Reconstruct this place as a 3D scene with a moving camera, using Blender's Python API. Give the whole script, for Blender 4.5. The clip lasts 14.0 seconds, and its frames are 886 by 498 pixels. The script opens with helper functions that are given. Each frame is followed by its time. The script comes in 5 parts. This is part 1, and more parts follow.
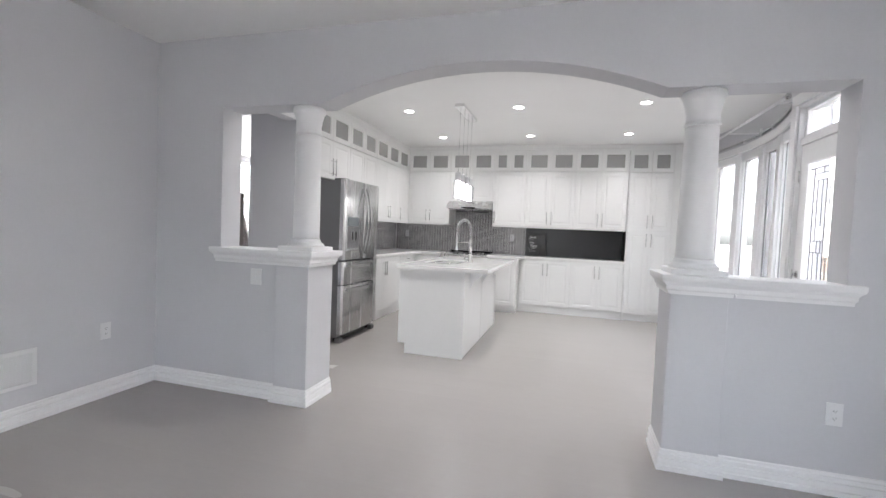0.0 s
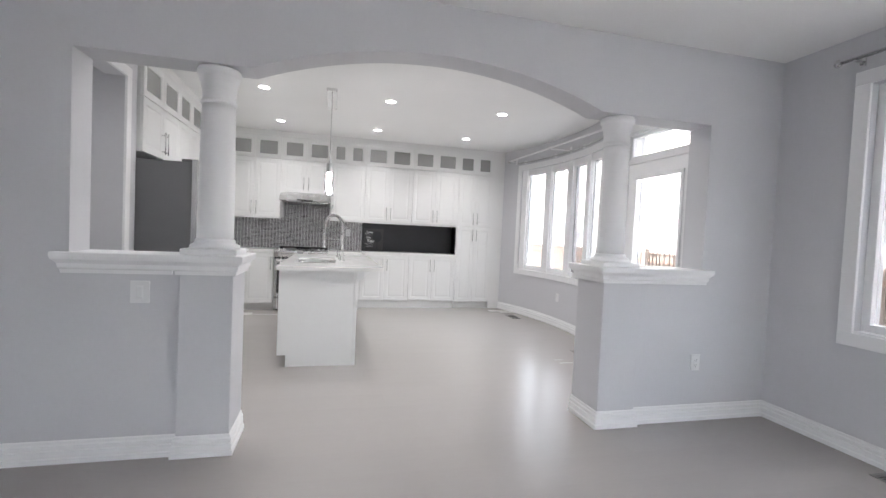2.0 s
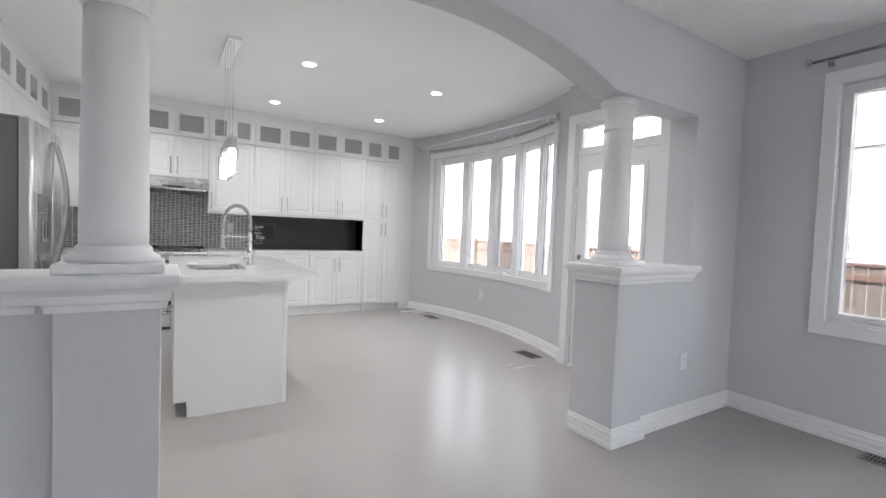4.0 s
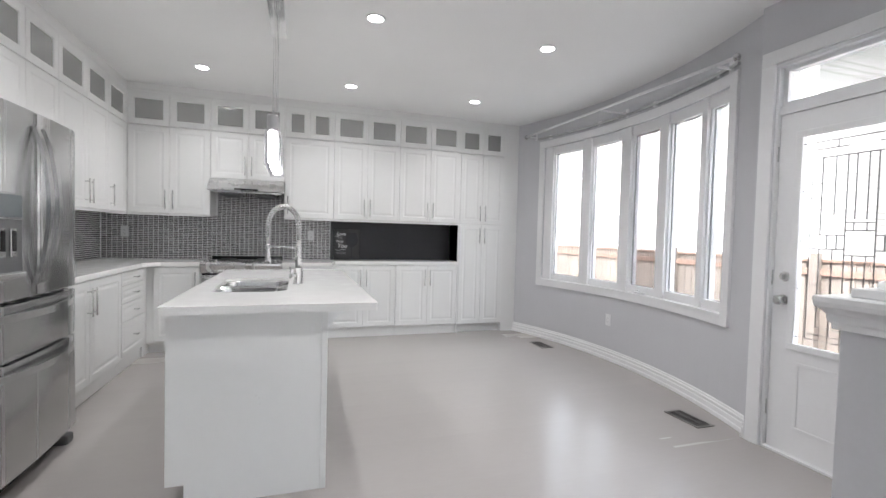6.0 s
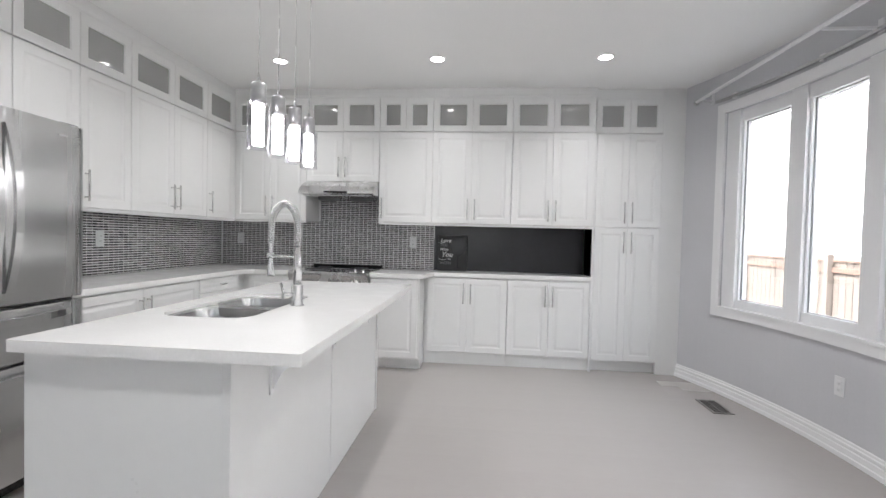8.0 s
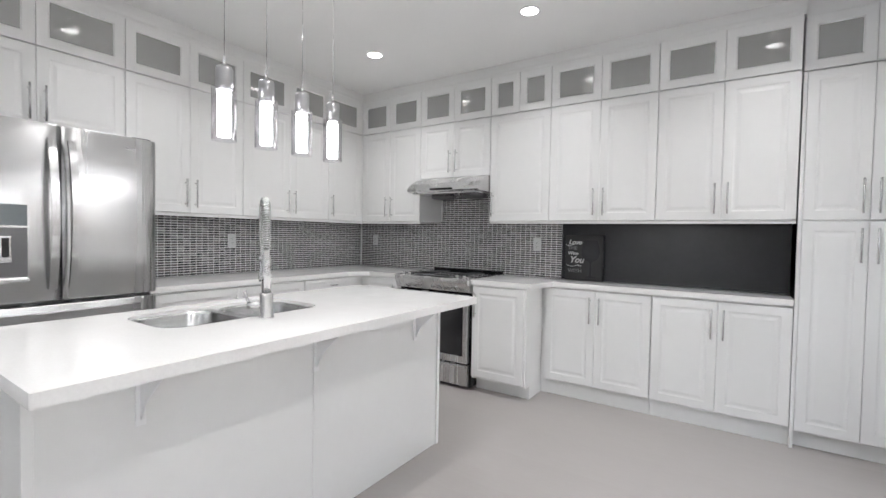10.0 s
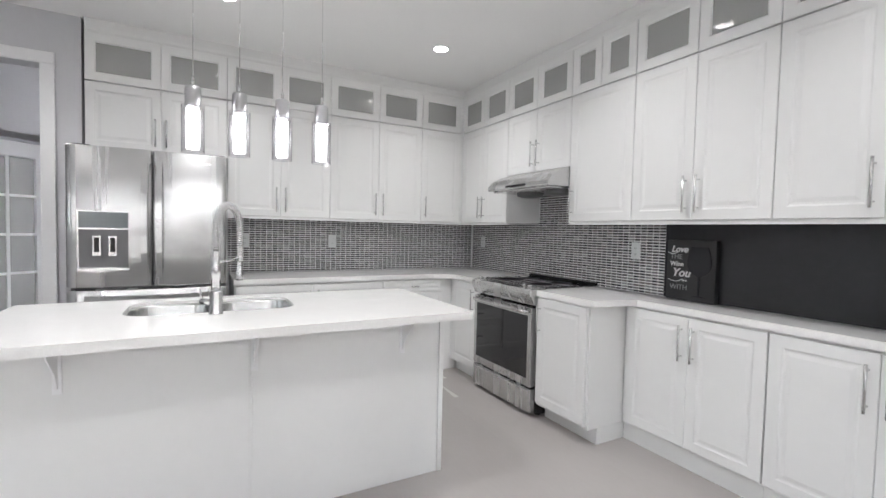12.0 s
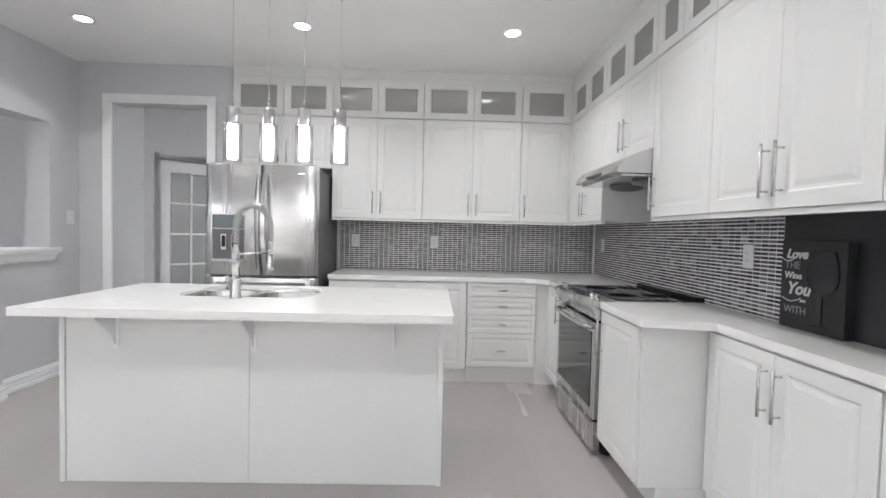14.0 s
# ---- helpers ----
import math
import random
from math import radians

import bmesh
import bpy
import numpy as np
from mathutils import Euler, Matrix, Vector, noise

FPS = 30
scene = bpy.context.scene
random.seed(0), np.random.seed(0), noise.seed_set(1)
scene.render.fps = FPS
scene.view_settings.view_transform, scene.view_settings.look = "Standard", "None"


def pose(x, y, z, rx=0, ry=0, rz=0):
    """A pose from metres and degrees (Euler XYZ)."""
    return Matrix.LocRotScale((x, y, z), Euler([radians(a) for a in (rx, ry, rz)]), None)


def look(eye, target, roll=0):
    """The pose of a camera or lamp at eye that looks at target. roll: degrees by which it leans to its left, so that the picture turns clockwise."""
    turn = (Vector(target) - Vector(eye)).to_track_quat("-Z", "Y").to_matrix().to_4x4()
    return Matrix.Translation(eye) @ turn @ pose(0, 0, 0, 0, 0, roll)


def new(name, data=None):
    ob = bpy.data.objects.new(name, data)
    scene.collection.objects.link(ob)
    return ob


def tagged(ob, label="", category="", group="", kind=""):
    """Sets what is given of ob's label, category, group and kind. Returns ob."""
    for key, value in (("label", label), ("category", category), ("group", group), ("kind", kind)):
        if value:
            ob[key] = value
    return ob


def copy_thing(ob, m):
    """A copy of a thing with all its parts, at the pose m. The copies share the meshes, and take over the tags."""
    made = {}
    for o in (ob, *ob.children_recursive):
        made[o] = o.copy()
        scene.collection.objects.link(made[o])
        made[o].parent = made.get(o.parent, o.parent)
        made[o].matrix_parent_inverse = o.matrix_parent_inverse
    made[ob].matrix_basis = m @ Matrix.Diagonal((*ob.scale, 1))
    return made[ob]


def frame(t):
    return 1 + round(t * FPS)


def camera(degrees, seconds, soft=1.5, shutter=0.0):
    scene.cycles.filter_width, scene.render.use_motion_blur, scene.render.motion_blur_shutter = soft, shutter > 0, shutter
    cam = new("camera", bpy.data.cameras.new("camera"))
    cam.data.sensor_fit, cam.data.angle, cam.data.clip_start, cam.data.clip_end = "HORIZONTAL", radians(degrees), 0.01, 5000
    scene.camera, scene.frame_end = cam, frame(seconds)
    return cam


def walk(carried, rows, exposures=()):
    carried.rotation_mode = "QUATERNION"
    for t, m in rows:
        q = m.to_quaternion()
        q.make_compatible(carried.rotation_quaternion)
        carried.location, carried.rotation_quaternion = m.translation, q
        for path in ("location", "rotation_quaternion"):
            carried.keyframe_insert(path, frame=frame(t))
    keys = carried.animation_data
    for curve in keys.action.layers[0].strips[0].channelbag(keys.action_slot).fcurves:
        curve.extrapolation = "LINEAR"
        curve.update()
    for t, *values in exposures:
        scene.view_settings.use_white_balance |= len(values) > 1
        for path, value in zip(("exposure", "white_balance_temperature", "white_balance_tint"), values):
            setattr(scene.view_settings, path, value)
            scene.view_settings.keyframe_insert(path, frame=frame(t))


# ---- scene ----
cam = camera(90.0, 14.0)
METRES, EYE, TILT, LEAN, TURN = 8.1, 1.23, 0.0, 0.0, 16.4
PATH = [
    (0, (-0.011, -0.093, 1.277), (-0.567, 1.827, 1.195), 2.4),
    (0.5, (-0.302, -0.100, 1.275), (-0.629, 1.871, 1.195), 2.6),
    (1, (-0.616, -0.106, 1.272), (-0.7, 1.890, 1.194), 2.6),
    (1.5, (-0.935, -0.080, 1.263), (-0.744, 1.910, 1.193), 2.6),
    (2, (-1.235, -0.003, 1.264), (-0.754, 1.937, 1.195), 2.6),
    (2.5, (-1.48, 0.153, 1.263), (-0.766, 2.020, 1.189), 2.6),
    (2.7, (-1.536, 0.226, 1.259), (-0.764, 2.069, 1.183), 2.7),
    (3.85, (-1.748, 0.855, 1.26), (-0.683, 2.555, 1.181), 2.15),
    (5, (-1.544, 1.518, 1.259), (-0.549, 3.251, 1.18), 1.6),
    (5.5, (-1.36, 1.742, 1.25), (-0.536, 3.563, 1.184), 1.7),
    (6, (-1.147, 1.965, 1.258), (-0.526, 3.865, 1.193), 1.5),
    (6.5, (-0.909, 2.195, 1.259), (-0.517, 4.155, 1.198), 1.6),
    (7, (-0.682, 2.432, 1.266), (-0.495, 4.422, 1.208), 1.6),
    (7.5, (-0.452, 2.653, 1.264), (-0.45, 4.652, 1.211), 1.5),
    (8, (-0.252, 2.897, 1.263), (-0.434, 4.888, 1.212), 1.4),
    (8.5, (-0.057, 3.129, 1.258), (-0.464, 5.087, 1.208), 1.2),
    (9, (0.128, 3.351, 1.252), (-0.526, 5.240, 1.201), 1.1),
    (11.5, (0.969, 4.635, 1.314), (-0.661, 5.791, 1.233), 1.1),
    (12, (1.083, 4.911, 1.312), (-0.673, 5.866, 1.232), 1.3),
    (12.5, (1.166, 5.210, 1.294), (-0.697, 5.933, 1.222), 1.4),
    (13, (1.21, 5.498, 1.301), (-0.728, 5.982, 1.224), 1.3),
    (13.5, (1.228, 5.780, 1.292), (-0.757, 6.011, 1.217), 1.4),
    (14, (1.198, 6.002, 1.287), (-0.8, 6.044, 1.214), 1.4),
]
walk(cam, [(t, look(eye, target, roll)) for t, eye, target, roll in PATH],
     exposures=[(0.0, 4.29, 6380, 11), (2.7, 4.22, 6380, 11), (5.0, 4.08, 6330, 10), (14.0, 4.16, 6330, 10)])

# ---- world, sun and exposure ----
world = bpy.data.worlds.new("sky")
scene.world = world
world.use_nodes = True
wn = world.node_tree
sky = wn.nodes.new("ShaderNodeTexSky")
sky.sky_type = "NISHITA"
sky.sun_disc = False
sky.sun_elevation = radians(48)
sky.sun_rotation = radians(248)
sky.dust_density = 4.0
hsv = wn.nodes.new("ShaderNodeHueSaturation")
hsv.inputs["Saturation"].default_value = 0.25
wn.links.new(sky.outputs[0], hsv.inputs["Color"])
wn.links.new(hsv.outputs[0], wn.nodes["Background"].inputs["Color"])
wn.nodes["Background"].inputs["Strength"].default_value = 0.15


def lamp(name, kind, m, energy, color=(1, 1, 1), **settings):
    data = bpy.data.lights.new(name, kind)
    data.energy, data.color = energy, color
    for key, value in settings.items():
        if key == "size":
            data.size = value
        if key == "size_y":
            data.shape = "RECTANGLE"
            data.size_y = value
        if key == "disk":
            data.shape, data.size = "DISK", value
        if key == "spread":
            data.spread = value
        if key == "angle":
            data.angle = value
    ob = new(name, data)
    ob.matrix_world = m
    return ob


lamp("sun", "SUN", look((-30, -7, 36), (0, 5, 0)), 0.85, (1.0, 0.985, 0.965), angle=radians(12))

# ---- plan, in metres ----
KITCHEN_TOP, LIVING_TOP = 2.722, 2.635
WALL_F, WALL_B = 2.63, 2.825            # partition faces
LIV_L, LIV_R, LIV_BACK = -3.15, 1.955, -3.2
HALL_X, KIT_L, KIT_BACK = -2.84, -3.16, 7.60
DOOR_X = 1.60
BAY_X, BAY_Y, BAY_R = -2.505, 5.62, 4.445
UP_L, UP_B = -2.82, 7.25                 # faces of the upper cabinets
BASE_L, BASE_B, NOOK_B = -2.565, 6.99, 7.30

# ---- materials ----


def material(name, base, rough=0.5, metal=0.0, grain=0.0, scale=30.0, blotch=0.0, blotch_scale=1.5, bump=0.0, bump_scale=None,
             random_tint=0.0, island=False, stretch=(1, 1, 1), rough_var=0.0, coat=0.0, emit=0.0, trans=0.0, ior=1.45, spec=0.5, bump_depth=0.002):
    m = bpy.data.materials.new(name)
    m.use_nodes = True
    nt = m.node_tree
    bsdf = nt.nodes["Principled BSDF"]
    bsdf.inputs["Roughness"].default_value = rough
    bsdf.inputs["Metallic"].default_value = metal
    bsdf.inputs["Base Color"].default_value = (*base, 1)
    bsdf.inputs["IOR"].default_value = ior
    bsdf.inputs["Specular IOR Level"].default_value = spec
    bsdf.inputs["Coat Weight"].default_value = coat
    bsdf.inputs["Transmission Weight"].default_value = trans
    if emit:
        bsdf.inputs["Emission Color"].default_value = (*base, 1)
        bsdf.inputs["Emission Strength"].default_value = emit
    coord = nt.nodes.new("ShaderNodeTexCoord")
    mapping = nt.nodes.new("ShaderNodeMapping")
    mapping.inputs["Scale"].default_value = stretch
    nt.links.new(coord.outputs["Object"], mapping.inputs["Vector"])

    def noise_node(s, detail):
        n = nt.nodes.new("ShaderNodeTexNoise")
        n.inputs["Scale"].default_value, n.inputs["Detail"].default_value = s, detail
        nt.links.new(mapping.outputs[0], n.inputs["Vector"])
        return n.outputs["Fac"]

    def scaled(out, low, high):
        r = nt.nodes.new("ShaderNodeMapRange")
        r.inputs["From Min"].default_value, r.inputs["From Max"].default_value = 0.25, 0.75
        r.inputs["To Min"].default_value, r.inputs["To Max"].default_value = low, high
        nt.links.new(out, r.inputs["Value"])
        return r.outputs[0]

    value = None
    for amount, s, detail in ((grain, scale, 6.0), (blotch, blotch_scale, 3.0)):
        if amount:
            part_value = scaled(noise_node(s, detail), 1 - amount, 1 + amount)
            if value is None:
                value = part_value
            else:
                mul = nt.nodes.new("ShaderNodeMath")
                mul.operation = "MULTIPLY"
                nt.links.new(value, mul.inputs[0])
                nt.links.new(part_value, mul.inputs[1])
                value = mul.outputs[0]
    if random_tint:
        if island:
            rnd = nt.nodes.new("ShaderNodeNewGeometry").outputs["Random Per Island"]
        else:
            rnd = nt.nodes.new("ShaderNodeObjectInfo").outputs["Random"]
        r = nt.nodes.new("ShaderNodeMapRange")
        r.inputs["To Min"].default_value, r.inputs["To Max"].default_value = 1 - random_tint, 1 + random_tint
        nt.links.new(rnd, r.inputs["Value"])
        if value is None:
            value = r.outputs[0]
        else:
            mul = nt.nodes.new("ShaderNodeMath")
            mul.operation = "MULTIPLY"
            nt.links.new(value, mul.inputs[0])
            nt.links.new(r.outputs[0], mul.inputs[1])
            value = mul.outputs[0]
    if value is not None:
        tint = nt.nodes.new("ShaderNodeVectorMath")
        tint.operation = "SCALE"
        tint.inputs[0].default_value = base
        nt.links.new(value, tint.inputs["Scale"])
        nt.links.new(tint.outputs[0], bsdf.inputs["Base Color"])
    if rough_var:
        nt.links.new(scaled(noise_node(blotch_scale * 2.2, 4.0), rough - rough_var, rough + rough_var), bsdf.inputs["Roughness"])
    if bump:
        b = nt.nodes.new("ShaderNodeBump")
        b.inputs["Strength"].default_value = bump
        b.inputs["Distance"].default_value = bump_depth
        nt.links.new(noise_node(bump_scale or scale, 5.0 if bump_depth < 0.005 else 0.5), b.inputs["Height"])
        nt.links.new(b.outputs[0], bsdf.inputs["Normal"])
    return m


M_WALL = material("grey_wall_paint", (0.61, 0.61, 0.635), 0.62, grain=0.015, scale=60, blotch=0.02, bump=0.12, bump_scale=220)
M_CEIL = material("ceiling_paint", (0.87, 0.87, 0.865), 0.8, grain=0.02, scale=90, blotch=0.015, bump=0.25, bump_scale=160)
M_TRIM = material("white_trim_paint", (0.84, 0.84, 0.85), 0.38, grain=0.012, scale=40, blotch=0.02, bump=0.05, bump_scale=90, rough_var=0.06)
M_CAB = material("white_cabinet_lacquer", (0.78, 0.78, 0.775), 0.32, grain=0.008, scale=25, blotch=0.015, bump=0.03, bump_scale=60, rough_var=0.05)
M_QUARTZ = material("white_quartz", (0.85, 0.845, 0.835), 0.13, grain=0.03, scale=120, blotch=0.02, blotch_scale=4, rough_var=0.04, coat=0.2)
M_STEEL = material("brushed_steel", (0.63, 0.63, 0.63), 0.27, 1.0, grain=0.015, scale=14, stretch=(9, 9, 0.18), blotch=0.03, blotch_scale=0.5, rough_var=0.015, bump=0.35, bump_scale=0.7, bump_depth=0.005)
M_SINK = material("satin_sink_steel", (0.50, 0.50, 0.50), 0.24, 1.0, grain=0.04, scale=40)
M_STEEL_H = material("polished_steel", (0.66, 0.66, 0.66), 0.22, 1.0, grain=0.03, scale=60)
M_NICKEL = material("satin_nickel", (0.50, 0.50, 0.51), 0.34, 1.0, grain=0.02, scale=60)
M_FAUCET = material("faucet_nickel", (0.60, 0.60, 0.60), 0.24, 1.0, grain=0.02, scale=60)
M_CHROME = material("chrome", (0.78, 0.78, 0.78), 0.08, 1.0, grain=0.01, scale=50)
M_DARKSIDE = material("grey_appliance_side", (0.16, 0.16, 0.165), 0.45, 0.3, grain=0.03, scale=80, bump=0.1, bump_scale=300)
M_BLACK = material("black_enamel", (0.015, 0.015, 0.016), 0.18, grain=0.05, scale=60, blotch=0.1)
M_IRON = material("cast_iron", (0.02, 0.02, 0.02), 0.55, grain=0.1, scale=120, bump=0.3, bump_scale=200)
M_OVENGLASS = material("dark_oven_glass", (0.02, 0.02, 0.022), 0.05, grain=0.02, scale=20, blotch=0.05, coat=0.3)
M_PANELGLASS = material("black_painted_glass", (0.03, 0.03, 0.034), 0.24, grain=0.04, scale=30, blotch=0.12, rough_var=0.03)


def thin_glass(name, tint, ior=1.45, rough=0.0, haze=0.0):
    """Thin clear glass: what lies behind shows through, with a Fresnel gloss on top; haze mixes in a pale grey veil."""
    m = bpy.data.materials.new(name)
    m.use_nodes = True
    nt = m.node_tree
    nt.nodes.remove(nt.nodes["Principled BSDF"])
    clear = nt.nodes.new("ShaderNodeBsdfTransparent")
    clear.inputs["Color"].default_value = (*tint, 1)
    gloss = nt.nodes.new("ShaderNodeBsdfGlossy")
    gloss.inputs["Roughness"].default_value = rough
    facing = nt.nodes.new("ShaderNodeLayerWeight")
    facing.inputs["Blend"].default_value = 0.5
    power = nt.nodes.new("ShaderNodeMath")
    power.operation, power.inputs[1].default_value = "POWER", 4.0
    nt.links.new(facing.outputs["Facing"], power.inputs[0])
    fres = nt.nodes.new("ShaderNodeMapRange")
    fres.inputs["To Min"].default_value = ((ior - 1) / (ior + 1)) ** 2
    fres.inputs["To Max"].default_value = 0.75
    nt.links.new(power.outputs[0], fres.inputs["Value"])
    mix = nt.nodes.new("ShaderNodeMixShader")
    nt.links.new(fres.outputs[0], mix.inputs[0])
    if haze:
        dull = nt.nodes.new("ShaderNodeBsdfDiffuse")
        dull.inputs["Color"].default_value = (0.62, 0.62, 0.61, 1)
        veil = nt.nodes.new("ShaderNodeMixShader")
        veil.inputs[0].default_value = haze
        nt.links.new(clear.outputs[0], veil.inputs[1])
        nt.links.new(dull.outputs[0], veil.inputs[2])
        nt.links.new(veil.outputs[0], mix.inputs[1])
    else:
        nt.links.new(clear.outputs[0], mix.inputs[1])
    nt.links.new(gloss.outputs[0], mix.inputs[2])
    nt.links.new(mix.outputs[0], nt.nodes["Material Output"].inputs["Surface"])
    return m


M_GLASS = thin_glass("double_glazing", (0.80, 0.81, 0.81))
# Haze greys these panes, making up for cabinet insides that come out dark.
M_CABGLASS = thin_glass("hazed_cabinet_glass", (0.97, 0.975, 0.97), rough=0.02, haze=0.46)
M_SLEEVE = thin_glass("lamp_sleeve_glass", (0.94, 0.94, 0.95), ior=1.5)
M_SCREEN_DIM = thin_glass("screened_dim_glass", (0.55, 0.55, 0.555))
# The grey base stands in for sky mirrored in the far panes.
M_HOUSEPANE = material("sky_lit_house_glass", (0.20, 0.21, 0.22), 0.08, grain=0.03, scale=4, blotch=0.2, blotch_scale=2, coat=0.5)
M_SEAL = material("grey_glazing_seal", (0.22, 0.22, 0.225), 0.5, grain=0.03, scale=60)
M_PLASTIC = material("white_plastic", (0.78, 0.78, 0.79), 0.35, grain=0.01, scale=60)
M_SLOT = material("socket_slot", (0.03, 0.03, 0.03), 0.6, grain=0.05, scale=60)
M_GROUT = material("pale_grout", (0.88, 0.88, 0.88), 0.8, grain=0.06, scale=150, bump=0.2, bump_scale=200)
M_VENT = material("grey_brown_vent_metal", (0.20, 0.19, 0.185), 0.45, 0.4, grain=0.05, scale=80)
M_LAMPGLOW = material("lamp_disc", (1.0, 0.98, 0.95), 0.5, emit=1.3)
M_TUBE = material("glowing_tube", (1.0, 0.985, 0.965), 0.5, emit=0.75)
M_SIGN = material("black_sign_board", (0.022, 0.022, 0.024), 0.5, grain=0.08, scale=60, bump=0.2, bump_scale=150)
M_LETTER = material("white_lettering", (0.62, 0.62, 0.62), 0.6, grain=0.03, scale=80)
M_GREYLETTER = material("grey_lettering", (0.26, 0.26, 0.27), 0.6, grain=0.03, scale=80)
M_LEAD = material("lead_came", (0.13, 0.13, 0.135), 0.45, 0.6, grain=0.08, scale=60)
M_OBSCURE = thin_glass("leaded_door_glass", (0.93, 0.94, 0.94), rough=0.05)
M_FENCE = material("fence_wood", (0.108, 0.088, 0.075), 0.75, grain=0.18, scale=9, stretch=(8, 8, 0.7), random_tint=0.15, bump=0.3, bump_scale=30)
M_BRICK = material("pale_brick", (0.5, 0.48, 0.46), 0.85, bump=0.2, bump_scale=60)
brick_nodes = M_BRICK.node_tree
courses = brick_nodes.nodes.new("ShaderNodeTexBrick")
courses.inputs["Color1"].default_value, courses.inputs["Color2"].default_value, courses.inputs["Mortar"].default_value = (0.40, 0.39, 0.38, 1), (0.31, 0.30, 0.29, 1), (0.43, 0.42, 0.41, 1)
for key, value in (("Scale", 1.0), ("Mortar Size", 0.010), ("Brick Width", 0.24), ("Row Height", 0.075)):
    courses.inputs[key].default_value = value
upright = brick_nodes.nodes.new("ShaderNodeMapping")
upright.inputs["Rotation"].default_value = (radians(90), 0, radians(90))
upright.vector_type = "TEXTURE"
brick_nodes.links.new(brick_nodes.nodes["Texture Coordinate"].outputs["Object"], upright.inputs["Vector"])
brick_nodes.links.new(upright.outputs[0], courses.inputs["Vector"])
brick_nodes.links.new(courses.outputs["Color"], brick_nodes.nodes["Principled BSDF"].inputs["Base Color"])
M_ROOF = material("roof_shingle", (0.12, 0.115, 0.11), 0.9, grain=0.2, scale=25, bump=0.4, bump_scale=40)
M_FENCE_RAIL = material("stained_fence_rail", (0.12, 0.074, 0.056), 0.75, grain=0.18, scale=9, stretch=(8, 0.7, 8), bump=0.3, bump_scale=30)
# Unseen ground made pale, as a reflector for the rooms' upper walls.
M_GROUND = material("pale_bounce_ground", (0.34, 0.335, 0.325), 0.95, grain=0.3, scale=30, blotch=0.25, bump=0.6, bump_scale=60)
M_DARKWOOD = material("dark_stained_wood", (0.05, 0.035, 0.028), 0.4, grain=0.2, scale=14, stretch=(6, 6, 0.6), bump=0.1)
M_SLAB = material("subfloor", (0.26, 0.25, 0.24), 0.6, grain=0.1, scale=30, blotch=0.06)
M_PLANK = material("grey_oak_plank", (0.40, 0.374, 0.363), 0.26, grain=0.012, scale=60, stretch=(0.2, 1, 1), blotch=0.03, blotch_scale=0.9,
                   random_tint=0.008, rough_var=0.03)
M_PLANKS = material("grey_oak_planks", (0.40, 0.374, 0.363), 0.26, grain=0.012, scale=60, stretch=(0.2, 1, 1), blotch=0.03, blotch_scale=0.9,
                    random_tint=0.008, island=True, rough_var=0.03)


def tile_material(name, island):
    m = material(name, (0.2, 0.2, 0.2), 0.3, rough_var=0.06, spec=0.3)
    nt = m.node_tree
    if island:
        rnd = nt.nodes.new("ShaderNodeNewGeometry").outputs["Random Per Island"]
    else:
        rnd = nt.nodes.new("ShaderNodeObjectInfo").outputs["Random"]
    ramp = nt.nodes.new("ShaderNodeValToRGB")
    ramp.color_ramp.interpolation = "CONSTANT"
    shades = ((0.0, (0.045, 0.042, 0.05)), (0.28, (0.11, 0.10, 0.115)), (0.5, (0.20, 0.19, 0.21)), (0.68, (0.075, 0.065, 0.07)), (0.84, (0.16, 0.135, 0.14)), (0.93, (0.30, 0.29, 0.31)))
    for n, (at, c) in enumerate(shades):
        e = ramp.color_ramp.elements[n] if n < 2 else ramp.color_ramp.elements.new(at)
        e.position, e.color = at, (*c, 1)
    nt.links.new(rnd, ramp.inputs[0])
    nt.links.new(ramp.outputs[0], nt.nodes["Principled BSDF"].inputs["Base Color"])
    return m


M_TILE = tile_material("mosaic_tile", False)
M_TILES = tile_material("mosaic_tiles", True)

# ---- mesh helpers ----


def box(bm, x0, y0, z0, x1, y1, z1, bevel=0.0):
    made = bmesh.ops.create_cube(bm, size=1)["verts"]
    for v in made:
        v.co = ((x0 + x1) / 2 + v.co.x * (x1 - x0), (y0 + y1) / 2 + v.co.y * (y1 - y0), (z0 + z1) / 2 + v.co.z * (z1 - z0))
    if bevel:
        edges = list({e for v in made for e in v.link_edges})
        bmesh.ops.bevel(bm, geom=edges, offset=bevel, segments=2, profile=0.5, affect="EDGES", clamp_overlap=True)
    return bm


def boxes(*specs, bevel=0.0):
    bm = bmesh.new()
    for s in specs:
        box(bm, *s, bevel=bevel)
    return bm


def tube(bm, a, b, r, n=12, r2=None, caps=True):
    a, b = Vector(a), Vector(b)
    side = (b - a).to_track_quat("Z", "Y").to_matrix()
    rings = []
    for p, rr in ((a, r), (b, r if r2 is None else r2)):
        rings.append([bm.verts.new(p + side @ Vector((rr * math.cos(2 * math.pi * k / n), rr * math.sin(2 * math.pi * k / n), 0))) for k in range(n)])
    for k in range(n):
        f = bm.faces.new((rings[0][k], rings[0][(k + 1) % n], rings[1][(k + 1) % n], rings[1][k]))
        f.smooth = True
    if caps:
        bm.faces.new(rings[0][::-1])
        bm.faces.new(rings[1])
    return bm


